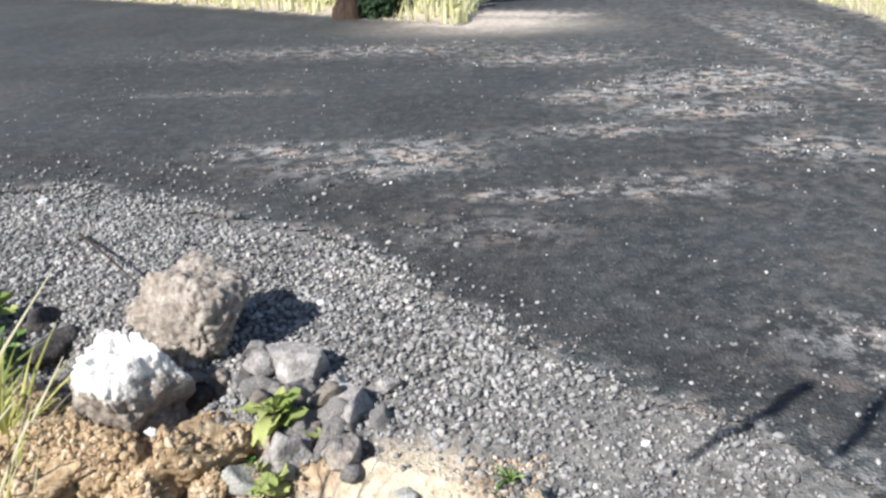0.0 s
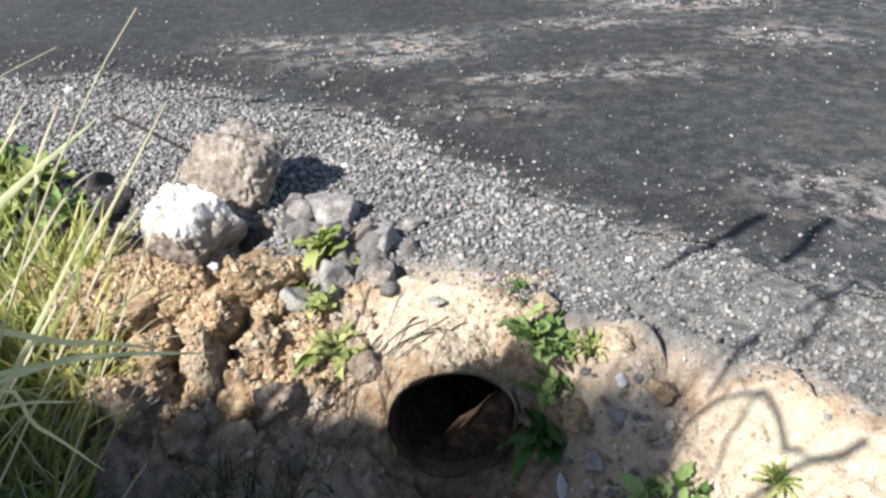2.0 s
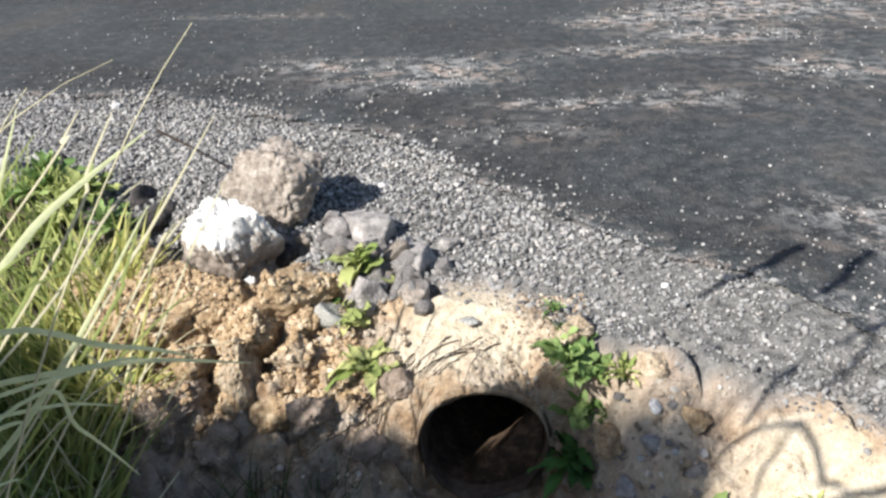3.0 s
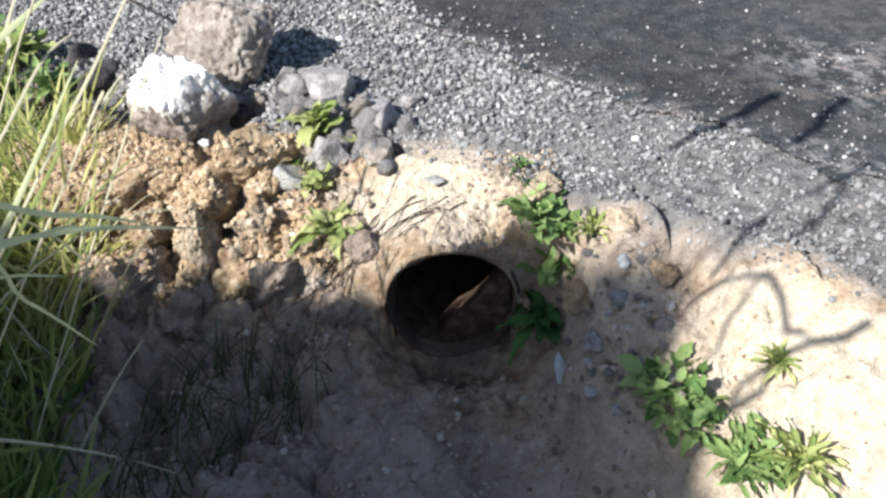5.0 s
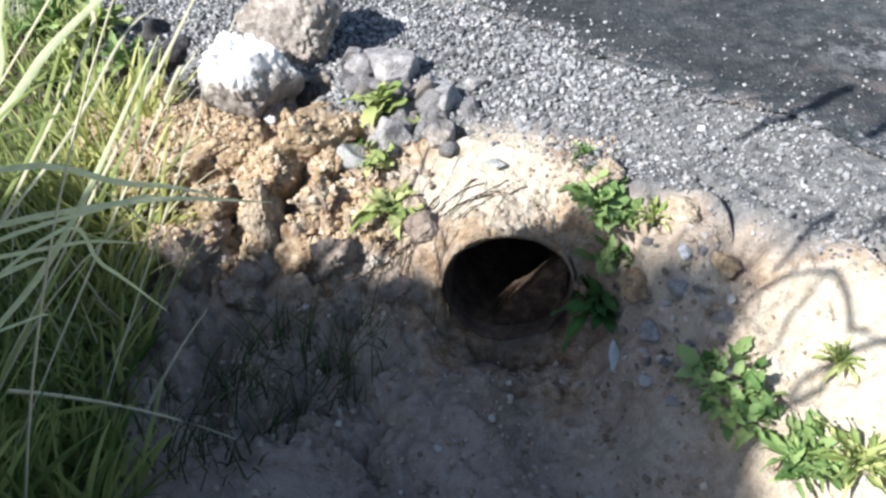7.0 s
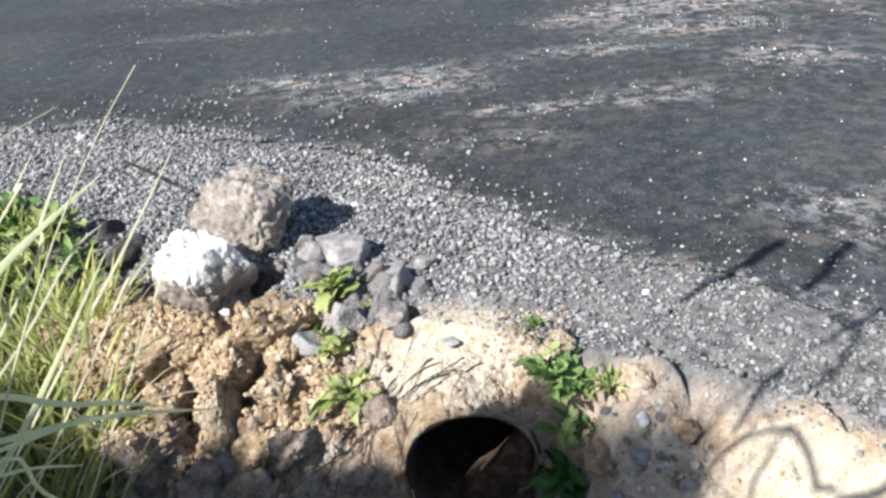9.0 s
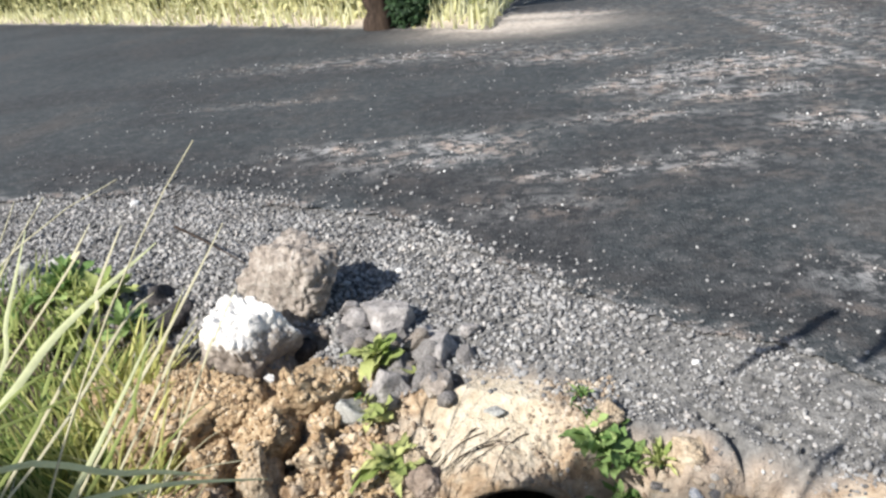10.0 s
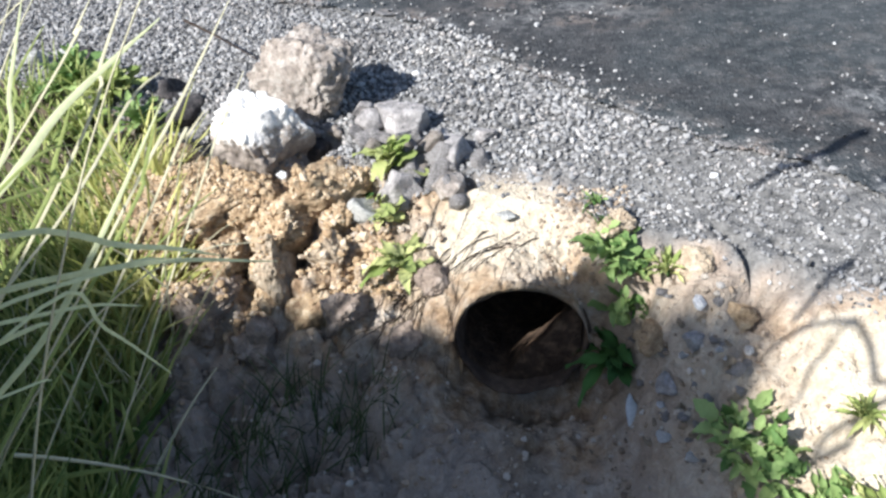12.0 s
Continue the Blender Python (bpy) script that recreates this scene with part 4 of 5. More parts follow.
# ---- plants ----
def leaf_mesh(name, material, length=1.0, width=0.24, droop=0.35, fold=0.25, waist=0.35, nseg=8):
    """A lance-shaped leaf along +y, folded at its midrib, its tip drooping."""
    v, f = [], []
    for i in range(nseg + 1):
        t = i / nseg
        w = width * 0.5 * (math.sin(math.pi * min(1, (t * 0.94 + 0.03)) ** (1 / (1 + waist)))) ** 0.9 + 0.012 * (1 - t)
        y = length * t * (1 - 0.12 * t)
        z = length * (0.30 * t - droop * t * t)
        wob = 0.05 * math.sin(13 * t + 2 * droop)
        w *= 1 + 0.16 * math.sin(21 * t)
        for k in (-1, -0.5, 0, 0.5, 1):
            v.append((w * k, y, z + fold * w * abs(k) + wob * abs(k) * k))
    for i in range(nseg):
        for k in range(4):
            a = i * 5 + k
            f.append((a, a + 1, a + 6, a + 5))
    return mesh_of(name, v, f, material)


def blades_mesh(name, base, tip, width, material, sag=0.15, seg=5):
    """Tapered folded blades, each from its base to its tip, bowed upwards."""
    n = len(base)
    base, tip = np.asarray(base, float), np.asarray(tip, float)
    width = np.broadcast_to(np.asarray(width, float), (n,))
    sag = np.broadcast_to(np.asarray(sag, float), (n,))
    d = tip - base
    ln = np.linalg.norm(d, axis=1)
    side = np.cross(d, rng.normal(size=(n, 3)) * 0.4 + np.array([0.2, -1.0, 0.5]))
    side /= np.linalg.norm(side, axis=1, keepdims=True) + 1e-9
    rows = []
    for k in range(seg + 1):
        t = k / seg
        c = base + d * t
        c[:, 2] += sag * ln * 4 * t * (1 - t) * 0.6
        w = width * (1 - t ** 1.8) * 0.5 + 0.0004
        up = np.cross(side, d / ln[:, None])
        rows += [c - side * w[:, None], c + up * w[:, None] * 0.35, c + side * w[:, None]]
    v = np.stack(rows, 1)
    q = []
    for k in range(seg):
        for j in (0, 1):
            a = 3 * k + j
            q.append((a, a + 1, a + 4, a + 3))
    f = (np.array(q)[None] + (3 * (seg + 1)) * np.arange(n)[:, None, None]).reshape(-1, 4)
    return mesh_of(name, v.reshape(-1, 3), f, material)


LEAVES = {}
for key, mat in (("mid", WEED), ("pale", WEED_PALE), ("dark", WEED_DARK)):
    LEAVES[key] = [leaf_mesh("leaf", mat, 1.0, w, dr, fo) for w, dr, fo in ((0.27, 0.35, 0.3), (0.31, 0.20, 0.25), (0.23, 0.52, 0.45))]


def weed(x, y, z, reach, count, tone, seed, label, rise=(15, 60), width=1.0, lean=(0, 0), bush=0.0):
    """A rosette of broad leaves on a short stem."""
    r = random.Random(seed)
    z = float(land(x, y)) + 0.012
    reach, count, width = reach * 1.28, int(count * 1.5) + 4, width * 0.88
    top = tagged(new("weed", None), label, "plant", "weeds on the ditch bank")
    top.empty_display_size = 0.05
    top.matrix_basis = pose(x, y, z, lean[0], lean[1], 0)
    part("stem", tube_mesh("stem", [(0, 0, -0.05), (0.004, 0, 0.0), (0, 0.003, reach * 0.18)], 0.008, 0.005, WEED_DARK), top)
    for i in range(count):
        a = i * 137.5 + r.uniform(-18, 18)
        up = rise[0] + (rise[1] - rise[0]) * (i / count) + r.uniform(-16, 16)
        s = reach * (r.uniform(0.45, 1.15) if bush else r.uniform(0.75, 1.1)) * (1 - 0.35 * i / count)
        out = reach * 0.12 + bush
        m = pose(r.uniform(-out, out), r.uniform(-out, out), (reach * 0.3 + bush) * r.random() * i / count, 0, 0, a) @ pose(0, 0.006, 0, up - 12, r.uniform(-40, 40) if bush else r.uniform(-14, 14), r.uniform(-15, 15)) @ Matrix.Diagonal((s * width * r.uniform(0.75, 1.2), s, s, 1))
        part("leaf", LEAVES[tone][r.randrange(3)], top, "", m)
    return top


weed(-0.50, 2.90, -0.05, 0.16, 8, "pale", 1, "green rosette weed among grey stones at the brink", (5, 70), 1.9)
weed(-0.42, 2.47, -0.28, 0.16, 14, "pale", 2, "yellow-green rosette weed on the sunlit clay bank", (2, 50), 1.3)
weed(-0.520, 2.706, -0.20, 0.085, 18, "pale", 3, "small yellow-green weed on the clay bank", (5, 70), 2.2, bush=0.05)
weed(-0.618, 2.861, -0.19, 0.10, 6, "dark", 4, "small dark green weed beside a pale stone", (5, 40))
weed(0.36, 2.325, -0.13, 0.10, 30, "mid", 5, "bright green weed beside the pipe mouth", (10, 80), 1.9, bush=0.05)
weed(0.455, 2.25, -0.28, 0.10, 30, "mid", 6, "green leafy weed on the bank beside the pipe", (5, 75), 2.0, bush=0.06)
weed(0.41, 2.29, -0.2, 0.10, 24, "mid", 19, "green leafy weed between others beside the pipe", (5, 80), 1.8, bush=0.05)
weed(0.41, 2.20, -0.56, 0.20, 20, "dark", 7, "green weed beside the pipe, its leaves toned dark for shade", (5, 55), 1.2)
weed(0.735, 1.692, -0.43, 0.085, 40, "mid", 8, "bushy green weed on the sunlit edge of the ditch", (0, 85), 1.9, bush=0.075)
weed(0.77, 1.60, -0.44, 0.085, 26, "mid", 9, "green weed low on the ditch side", (0, 70), 1.8, bush=0.06)
weed(0.941, 1.449, -0.47, 0.115, 64, "mid", 10, "large spiky green rosette weed on the ditch side", (5, 85), 0.95, bush=0.05)
weed(1.055, 1.394, -0.41, 0.15, 20, "pale", 11, "pale green spiky weed on the sunlit bank", (10, 75), 0.6)
weed(1.048, 1.673, -0.27, 0.085, 14, "pale", 12, "small yellowish weed on the pale slope", (20, 70), 0.9)
weed(0.555, 2.231, -0.13, 0.09, 14, "pale", 13, "small yellowish weed at the brink", (20, 80), 0.9)
weed(0.320, 2.528, -0.05, 0.06, 7, "mid", 14, "tiny green seedling in the grit", (20, 80), 0.8)
weed(-2.038, 3.625, -0.04, 0.2, 18, "pale", 15, "yellow-green broad-leaved weed at the brink", (15, 75), 1.3)
weed(-2.334, 3.809, -0.04, 0.22, 18, "mid", 16, "green broad-leaved weed at the shoulder edge", (15, 75), 1.3)
weed(-1.816, 3.369, -0.08, 0.17, 12, "mid", 17, "green weed in the grass at the brink", (10, 70), 1.1)
weed(-2.150, 3.453, -0.16, 0.20, 14, "pale", 18, "yellow-green weed in the tall grass", (15, 75), 1.1)


def tuft(name, cx, cy, rx, ry, n, length, material, label, lean=(0.25, 0.0), wide=0.008, spread=0.5, sag=0.12):
    a, r = rng.uniform(0, 2 * math.pi, n), np.sqrt(rng.random(n))
    bx, by = cx + rx * r * np.cos(a), cy + ry * r * np.sin(a)
    ln = rng.uniform(length[0], length[1], n)
    dx = lean[0] + spread * rng.normal(size=n)
    dy = lean[1] + spread * rng.normal(size=n)
    d = np.stack([dx, dy, np.ones(n)], -1)
    d /= np.linalg.norm(d, axis=1, keepdims=True)
    b = np.stack([bx, by, land(bx, by) - 0.02], -1)
    tip = b + d * ln[:, None]
    tip[:, 2] = np.maximum(tip[:, 2], land(tip[:, 0], tip[:, 1]) + 0.02)
    me = blades_mesh(name, b, tip, wide * rng.uniform(0.5, 1.4, n), material, sag * rng.uniform(0.3, 1.6, n))
    return tagged(new(name, me), label, "grass", kind="stuff")


tuft("tall_grass", -1.84, 2.05, 0.42, 0.60, 620, (0.18, 0.48), GRASS, "dense tall green grass on the ditch side", (0.16, 0.10), 0.022, 0.52, 0.08)
tuft("tall_grass", -2.08, 2.82, 0.48, 0.42, 520, (0.18, 0.50), GRASS, "green and yellow grass at the ditch brink", (0.12, 0.1), 0.018, 0.60)
tuft("tall_grass", -1.62, 1.35, 0.42, 0.40, 460, (0.18, 0.46), GRASS, "tall green grass in the shaded ditch", (0.15, 0.15), 0.020, 0.55)
tuft("tall_grass", -2.55, 3.45, 0.55, 0.40, 500, (0.08, 0.30), GRASS, "low green grass at the shoulder edge", (0.05, 0.0), 0.012, 0.5)
tuft("tall_grass", -1.80, 2.64, 0.36, 0.44, 460, (0.22, 0.62), GRASS_YELLOW, "yellow-green grass at the ditch brink, toned bright for sunlight", (0.28, 0.12), 0.019, 0.50, 0.10)
tuft("dry_grass", -1.85, 2.40, 0.50, 0.65, 120, (0.25, 0.70), STRAW, "dry straw stalks standing in the grass", (0.30, 0.15), 0.009, 0.50)
tuft("ditch_grass", -0.75, 2.02, 0.36, 0.16, 190, (0.12, 0.30), DITCH_GRASS, "thin grass on the ditch floor, toned dark for its shade", (0.30, 0.0), 0.005, 0.55, 0.25)
tuft("ditch_grass", -1.05, 1.75, 0.30, 0.25, 130, (0.12, 0.30), DITCH_GRASS, "thin grass in the ditch, toned dark for its shade", (0.35, 0.0), 0.006, 0.5, 0.25)


def stalk(pts, r, material, label):
    """One bent blade or stalk, with its own curve."""
    a, b, c = (Vector(p) for p in pts)
    line = [a * (1 - t) ** 2 + b * 2 * t * (1 - t) + c * t * t for t in (k / 10 for k in range(11))]
    ob = new("grass_stalk", tube_mesh("grass_stalk", line, r, r * 0.3, material, 5))
    return tagged(ob, label, "grass", "long stalks in the grass")


# long blades that arch over the ditch, and dry stalks
def blade(low, middle, tip, width, material):
    """One long folded blade, rooted in the ground under its low end and bent through two more places."""
    low, middle, tip = Vector(low), Vector(middle), Vector(tip)
    way = (middle - low).normalized()
    if abs(way.z) < 0.4:           # a blade that lies over comes from further off
        low = low - way * 0.30 - Vector((0, 0, 0.05))
    back = 0.75 * (low.z + 0.45)
    over = max(0.0, low.z + 0.05)      # the higher it hangs, the further off it grows
    root = Vector((low.x - way.x * back - 0.65 * over, low.y - way.y * back - 0.20 * over, 0))
    root.z = float(land(root.x, root.y)) - 0.03
    knots = [root - Vector((0, 0, 0.3)), root, low, middle, tip, tip + (tip - middle) * 0.4]
    line = []
    for k in range(1, 4):
        p0, p1, p2, p3 = knots[k - 1:k + 3]
        for q in range(5 + (k == 3)):
            t = q / 5
            line.append(0.5 * (2 * p1 + (p2 - p0) * t + (2 * p0 - 5 * p1 + 4 * p2 - p3) * t * t + (3 * p1 - p0 - 3 * p2 + p3) * t ** 3))
    v, f = [], []
    for k, p in enumerate(line):
        d = (line[min(k + 1, len(line) - 1)] - line[max(k - 1, 0)]).normalized()
        side = d.cross(Vector((0.25, -0.75, 0.6))).normalized()
        t = k / (len(line) - 1)
        w = 0.36 * width * (0.55 + 0.9 * t if t < 0.5 else 1.0) * (1 - max(0, t - 0.6) ** 1.5 / 0.27) + 0.0008
        up = side.cross(d) * w * 0.3
        v += [p - side * w, p + up, p + side * w]
    for k in range(len(line) - 1):
        for q in (0, 1):
            f.append((3 * k + q, 3 * k + q + 1, 3 * k + q + 4, 3 * k + q + 3))
    word = {PALE_BLADE: "long pale green grass blade arching over the ditch", GRASS: "long green grass blade in the tall grass", STRAW: "long dry straw stalk in the grass"}[material]
    return tagged(new("grass_stalk", mesh_of("grass_stalk", v, f, material)), word, "grass", "long stalks in the grass")


blade((-1.385, 1.617, 0.506), (-1.211, 1.883, 0.693), (-0.994, 2.149, 0.845), 0.0312, PALE_BLADE)
blade((-1.274, 1.313, 0.180), (-1.085, 1.503, 0.392), (-0.902, 1.845, 0.727), 0.0220, PALE_BLADE)
blade((-1.089, 1.769, 0.405), (-0.930, 1.959, 0.644), (-0.791, 2.187, 0.879), 0.0109, STRAW)
blade((-1.193, 1.389, 0.437), (-0.959, 1.503, 0.429), (-0.631, 1.693, 0.304), 0.0198, PALE_BLADE)
blade((-1.037, 1.465, 0.516), (-0.931, 1.541, 0.461), (-0.771, 1.655, 0.352), 0.0201, PALE_BLADE)
blade((-1.073, 1.351, 0.471), (-0.935, 1.427, 0.477), (-0.845, 1.503, 0.453), 0.0128, PALE_BLADE)
blade((-1.225, 1.313, 0.388), (-1.092, 1.389, 0.377), (-0.921, 1.465, 0.332), 0.0125, PALE_BLADE)
blade((-1.225, 1.275, 0.360), (-1.155, 1.313, 0.370), (-1.087, 1.351, 0.370), 0.0161, PALE_BLADE)
blade((-1.072, 1.313, 0.449), (-0.989, 1.389, 0.319), (-0.906, 1.465, 0.095), 0.0125, PALE_BLADE)
blade((-1.210, 1.199, 0.263), (-1.144, 1.237, 0.264), (-1.095, 1.275, 0.256), 0.0077, PALE_BLADE)
blade((-1.629, 1.45, -0.42), (-1.401, 1.5, -0.392), (-1.162, 1.55, -0.401), 0.024, GRASS)
blade((-1.392, 1.731, 0.545), (-1.344, 1.883, 0.753), (-1.313, 2.035, 0.952), 0.0156, PALE_BLADE)
blade((-1.184, 1.883, 0.607), (-1.155, 2.035, 0.749), (-1.106, 2.187, 0.897), 0.0125, STRAW)
blade((-1.371, 2.187, 0.695), (-1.336, 2.263, 0.769), (-1.287, 2.339, 0.857), 0.0096, STRAW)
blade((-1.403, 1.807, 0.624), (-1.374, 1.959, 0.748), (-1.326, 2.111, 0.848), 0.0109, GRASS)
blade((-1.120, 1.883, 0.606), (-1.084, 1.997, 0.651), (-1.020, 2.111, 0.697), 0.0099, STRAW)
blade((-0.997, 1.959, 0.465), (-0.965, 2.035, 0.512), (-0.913, 2.111, 0.571), 0.0100, STRAW)
blade((-0.889, 1.959, 0.449), (-0.833, 2.035, 0.565), (-0.766, 2.111, 0.693), 0.0075, STRAW)
blade((-1.351, 1.655, 0.556), (-1.263, 1.731, 0.606), (-1.193, 1.845, 0.600), 0.0100, GRASS)
blade((-1.310, 1.617, 0.545), (-1.199, 1.731, 0.548), (-1.064, 1.845, 0.543), 0.0100, GRASS)
blade((-1.000, 1.769, 0.316), (-0.939, 1.845, 0.355), (-0.862, 1.959, 0.389), 0.0069, GRASS)
blade((-1.269, 1.655, 0.453), (-1.243, 1.807, 0.567), (-1.212, 1.959, 0.704), 0.0160, GRASS)
blade((-1.016, 1.655, 0.450), (-0.980, 1.769, 0.543), (-0.956, 1.883, 0.654), 0.0135, GRASS)
stalk(((-1.60, 1.30, -0.42), (-1.070, 1.488, 0.520), (-0.690, 1.693, 0.368)), 0.0048, STRAW, "long dry straw stalk")
stalk(((-1.32, 1.15, -0.35), (-0.98, 1.36, 0.80), (-0.68, 1.80, 1.23)), 0.0046, STRAW, "long dry straw stalk")
stalk(((-1.85, 1.25, -0.30), (-1.45, 1.45, 0.98), (-0.94, 1.90, 1.12)), 0.0042, STRAW, "long dry straw stalk")
stalk(((-2.30, 2.70, -0.10), (-2.30, 3.10, 0.30), (-2.12, 3.50, 0.62)), 0.0080, STRAW, "long dry straw stalk")
stalk(((-2.45, 2.90, -0.10), (-2.42, 3.30, 0.25), (-2.40, 3.70, 0.55)), 0.0070, STRAW, "long dry straw stalk")
stalk(((-1.27, 1.73, -0.66), (-1.147, 1.85, -0.458), (-1.035, 1.95, -0.345)), 0.0075, STRAW, "straight dry straw stalk standing in the ditch")
stalk(((-1.47, 1.44, -0.22), (-1.16, 1.56, -0.39), (-0.92, 1.65, -0.69)), 0.0075, STRAW, "long dry straw stalk bent into the ditch")
stalk(((-1.58, 2.60, -0.30), (-1.42, 2.82, 0.02), (-1.22, 3.10, 0.16)), 0.004, BARK, "thin dark dead stalk")
stalk(((-2.0, 4.62, 0.035), (-1.6, 4.10, 0.11), (-1.24, 3.62, 0.15)), 0.009, BARK, "thin dark dead twig lying against the rubble rock")


# tall grass and a twiggy bush on the near bank, whose shade fills the ditch
def up_ray(x, y, back):
    """The place on the sun's ray that ends at (x, y) on the ground, so far back along the plan."""
    return Vector((x - SUN_X * back, y - SUN_Y * back, float(land(x, y)) + math.tan(SUN_EL) * back))


SHADE = [(-2.4, 2.95), (-1.75, 2.90), (-1.52, 2.68), (-1.36, 2.49), (-0.94, 2.50), (-0.63, 2.37), (-0.45, 2.29), (-0.2, 2.28), (0.1, 2.28), (0.3, 2.33), (0.45, 2.28), (0.6, 2.12), (0.75, 2.14), (0.9, 2.06),
         (0.86, 1.92), (0.80, 1.80), (0.84, 1.60), (0.83, 1.42), (0.85, 1.20), (0.90, 0.95)]


def near_grass(n):
    """Tall grass whose tips lie on the sun's rays to the edge of the shade."""
    across = [SUN_Y * x - SUN_X * y for x, y in SHADE]
    u = rng.uniform(across[0], across[-1], n)
    thin = np.interp(u, [-2.95, -2.74, -2.66, -2.3, -2.15, -1.45, -1.35, -0.95, -0.85], [1.0, 0.9, 0.30, 0.32, 1.0, 1.0, 0.32, 0.28, 0.5])
    low_ = np.where(rng.random(n) < thin, 0.0, rng.uniform(0.07, 0.32, n))     # thin places: most blades stand lower there
    px, py = np.interp(u, across, [p[0] for p in SHADE]), np.interp(u, across, [p[1] for p in SHADE])
    back = np.interp(u, [-1.7, -1.35], [2.25, 2.85]) + rng.uniform(-0.25, 0.35, n) * np.interp(u, [-1.7, -1.35], [1.0, 0.7])
    tip = np.stack([px - SUN_X * back, py - SUN_Y * back, land(px, py) + math.tan(SUN_EL) * back + 0.03 - 0.32 * rng.random(n) ** 2 - low_], -1)
    base = tip - np.stack([np.abs(rng.normal(0, 0.10, n)), rng.normal(0, 0.06, n), 0 * u], -1)
    base[:, 2] = land(base[:, 0], base[:, 1]) - 0.02
    me = blades_mesh("tall_grass", base, tip, 0.030 * rng.uniform(0.6, 1.4, n), GRASS, 0.04)
    return tagged(new("tall_grass", me), "dense tall grass on the near bank", "grass", kind="stuff")


near_grass(11000)

BASE = Vector((-1.75, 0.62, -0.05))
bush = tagged(new("bush", None), "bare twiggy bush on the near ditch bank", "bush")
bush.matrix_basis = Matrix.Translation(BASE)
# where each twig's shade falls, how thick it is there, and how far back the twig hangs
TWIGS = [(((0.90, 2.58), (1.02, 2.665), (1.15, 2.74), (1.27, 2.82), (1.45, 2.98)), 0.012, 0.030, 2.7), (((1.39, 2.59), (1.54, 2.73), (1.73, 2.93)), 0.020, 0.030, 2.8),
         (((1.20, 2.05), (1.39, 2.21), (1.61, 2.42)), 0.010, 0.014, 2.7), (((1.30, 2.24), (1.38, 2.29), (1.51, 2.35)), 0.008, 0.012, 2.7),
         (((0.92, 2.00), (1.01, 2.05), (1.13, 2.14)), 0.010, 0.014, 2.5), (((0.86, 1.76), (0.93, 1.83), (1.07, 1.92)), 0.007, 0.008, 2.4), (((0.84, 1.95), (0.95, 1.95), (1.07, 1.92)), 0.008, 0.010, 2.7),
         (((1.07, 1.92), (1.10, 1.76), (1.15, 1.69), (1.29, 1.67)), 0.012, 0.016, 2.7), (((0.92, 1.65), (1.02, 1.68), (1.15, 1.69)), 0.012, 0.012, 2.7), (((0.86, 1.58), (1.0, 1.62), (1.08, 1.70)), 0.016, 0.012, 2.7)]
for shade, r0, r1, back in TWIGS:
    line = [up_ray(x, y, back) - BASE for x, y in shade]
    part("stem", tube_mesh("stem", [Vector((0, 0, -0.05)), line[0] * 0.55 + Vector((-0.04, -0.05, 0.10)), line[0]], 0.006, 0.0025, BARK, 6), bush)
    bent = []
    for p, q in zip(line[:-1], line[1:]):
        bent += [p, p.lerp(q, 0.5) + Vector((dice.uniform(-0.02, 0.02), dice.uniform(-0.02, 0.02), dice.uniform(-0.02, 0.02)))]
    part("twig", tube_mesh("twig", bent + line[-1:], r0, r1 * 1.05, BARK, 6), bush)


# ---- the far verges ----
def verge(name, n, x0, x1, y0, y1, inside, length, material, label, wide, lift=0.0, spread=0.3):
    x, y = rng.uniform(x0, x1, n), rng.uniform(y0, y1, n)
    ok = inside(x, y)
    x, y = x[ok], y[ok]
    m = len(x)
    ln = rng.uniform(length[0], length[1], m)
    b = np.stack([x, y, land(x, y) - 0.02], -1)
    b[:, 2] += lift * rng.random(m) * (0.3 + 1.1 * vnoise(x * 1.1, y * 1.1, 21))
    d = np.stack([spread * rng.normal(size=m), spread * rng.normal(size=m), np.ones(m)], -1)
    d /= np.linalg.norm(d, axis=1, keepdims=True)
    me = blades_mesh(name, b, b + d * ln[:, None], wide * rng.uniform(0.5, 1.5, m), material, 0.1, 3)
    return tagged(new(name, me), label, "grass", kind="stuff")


verge("verge_grass", 22000, -18, 1, 13.5, 30, lambda x, y: (far_s(x, y) > 0.0) & (far_s(x, y) < 1.5 + 1.2 * vnoise(x * 1.3, y * 1.3, 7)), (0.12, 0.50), FAR_STRAW, "pale dry grass along the far road edge", 0.040)
verge("verge_weeds", 15000, -18, 1, 13.5, 32, lambda x, y: (far_s(x, y) > 0.35 + 0.9 * vnoise(x * 1.7, y * 1.7, 9)) & (far_s(x, y) < 4.5), (0.25, 0.95), FAR_GREEN, "yellow-green weeds on the far bank", 0.03)
verge("verge_leaves", 13000, -18, 1, 13.5, 30, lambda x, y: (far_s(x, y) > 0.25) & (far_s(x, y) < 3.0), (0.08, 0.22), FAR_GREEN, "yellow-green leafy weeds on the far bank", 0.085, 0.8, 1.2)
verge("verge_weeds", 11000, -18, 1, 13.5, 32, lambda x, y: (far_s(x, y) > 0.15) & (far_s(x, y) < 4.0) & (fbm(x * 1.6, y * 1.6, 15, 3) > 0.50) & (far_s(x, y) > 0.5), (0.30, 1.10), WEED_FAR, "dark green weed clumps on the far bank", 0.06)
verge("verge_grass", 12000, 6, 14, 9, 30, lambda x, y: (right_s(x, y) > 0.0) & (right_s(x, y) < 3.5), (0.10, 0.40), FAR_STRAW, "pale dry grass on the bank beside the side road", 0.022)


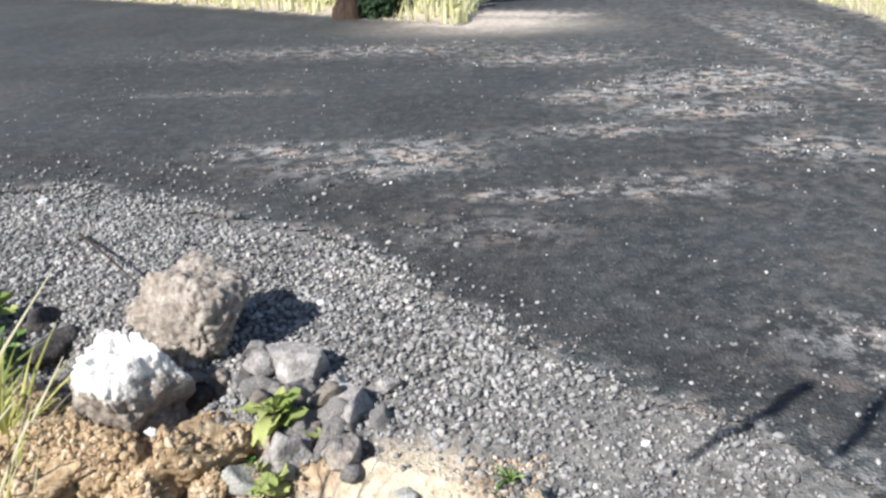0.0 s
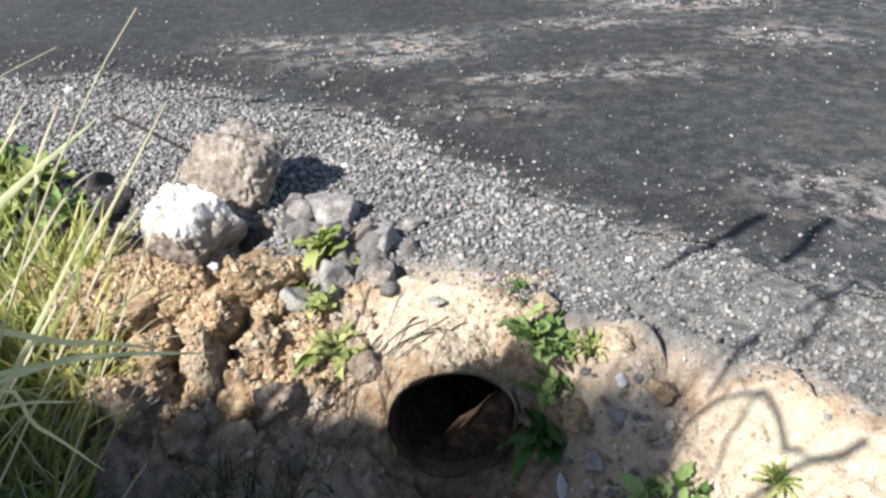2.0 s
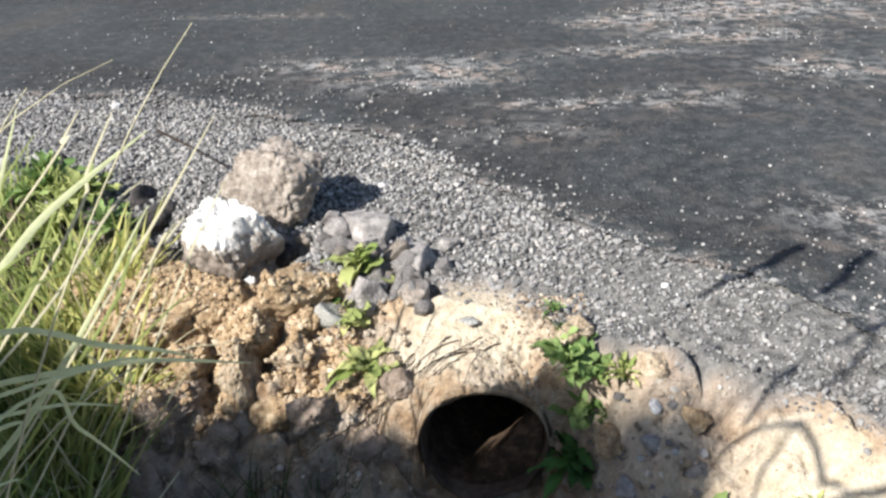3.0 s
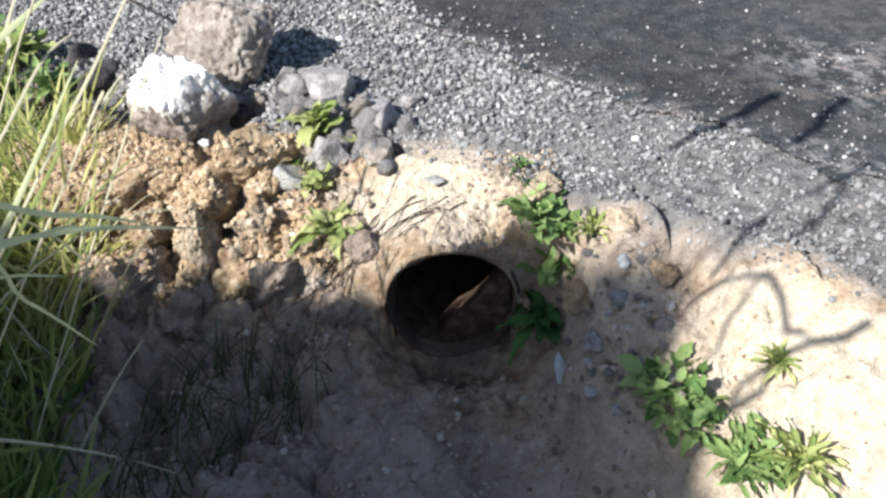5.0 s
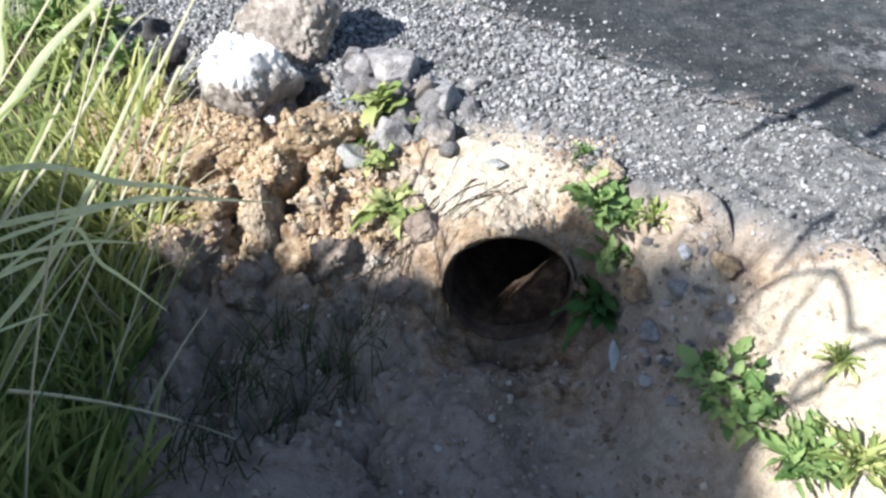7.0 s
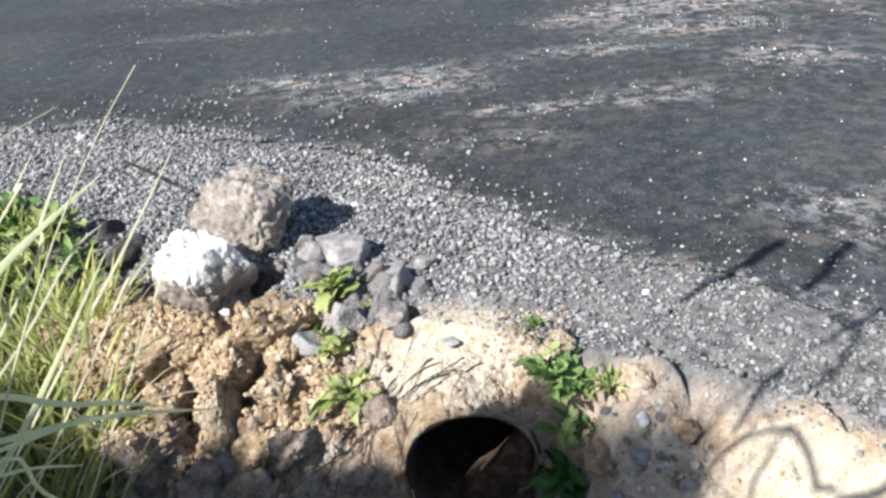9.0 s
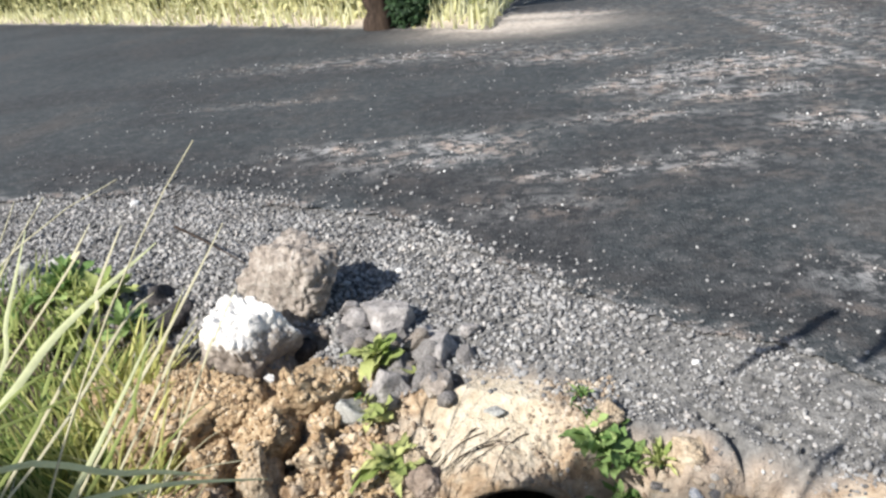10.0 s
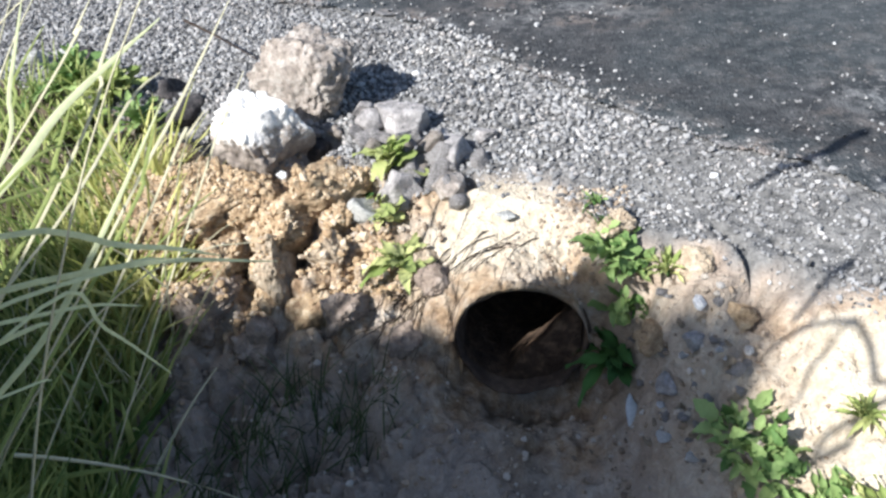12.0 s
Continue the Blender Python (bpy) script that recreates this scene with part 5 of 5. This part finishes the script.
def leafy(name, centre, radii, n, size, material, parent, label):
    """Many small leaves filling an uneven crown."""
    c = rng.normal(size=(n, 3))
    c /= np.linalg.norm(c, axis=1, keepdims=True)
    c *= rng.random((n, 1)) ** 0.45 * (0.72 + 0.45 * vnoise(c[:, :1] * 2.5 + 9, c[:, 1:2] * 2.5 + c[:, 2:3] * 2 + 9, 5))
    c = c * np.array(radii) + np.array(centre)
    d = rng.normal(size=(n, 3)) + np.array([0, 0, -0.3])
    d /= np.linalg.norm(d, axis=1, keepdims=True)
    me = blades_mesh(name, c, c + d * size * rng.uniform(0.6, 1.3, (n, 1)), size * 0.5, material, 0.1, 2)
    return part(name, me, parent, label)


tree = tagged(new("tree", None), "dark-barked tree on the far road edge", "tree")
tree.matrix_basis = pose(-1.75, 15.15, 0.05)
trunk = part("trunk", tube_mesh("trunk", [(-0.05, 0, -0.3), (0, 0, 0.0), (-0.02, 0, 0.15), (-0.02, 0, 0.3), (-0.03, 0, 0.5), (-0.05, 0, 0.75), (-0.04, 0.02, 1.0), (-0.02, 0.02, 1.4), (0.02, 0.1, 2.6), (0.1, 0.1, 4.2)], 0.34, 0.14, BARK, 16), tree)
for v in trunk.data.vertices:
    q = v.co * 5.0
    v.co += Vector((v.co.x, v.co.y, 0)) * (0.30 * noise.noise(q) + 0.25 * noise.noise(q * 2.5))
for tip in ((1.4, 0.5, 4.8), (-1.5, 0.7, 4.6), (0.3, -1.2, 5.2), (0.6, 1.5, 5.4)):
    part("limb", tube_mesh("limb", [(0.03, 0.06, 2.5), (tip[0] * 0.5, tip[1] * 0.5, 3.7), tip], 0.11, 0.03, BARK, 8), tree)
leafy("crown", (0.1, 0.2, 5.0), (2.3, 2.0, 1.5), 5000, 0.16, SHRUB, tree, "dark green leaves")
shrub = tagged(new("shrub", None), "dark green shrub beside the tree", "shrub")
shrub.matrix_basis = pose(-1.22, 14.95, 0.05)
for k in range(5):
    a = k * 1.26
    part("branch", tube_mesh("branch", [(0, 0, -0.05), (0.12 * math.cos(a), 0.12 * math.sin(a), 0.5), (0.25 * math.cos(a), 0.25 * math.sin(a), 1.9)], 0.03, 0.01, BARK, 6), shrub)
for px, py, pz, rx, rz, n in ((-0.12, 0.0, 0.45, 0.26, 0.50, 900), (0.14, -0.08, 0.30, 0.24, 0.34, 600), (0.02, 0.10, 1.05, 0.30, 0.62, 1000), (0.24, 0.12, 0.85, 0.20, 0.45, 450), (-0.10, 0.05, 1.75, 0.26, 0.50, 700)):
    leafy("foliage", (px, py, pz), (rx, rx, rz), n, 0.13, SHRUB, shrub, "dark green leaves")


# ---- single chippings, last ----
pebbles(280)
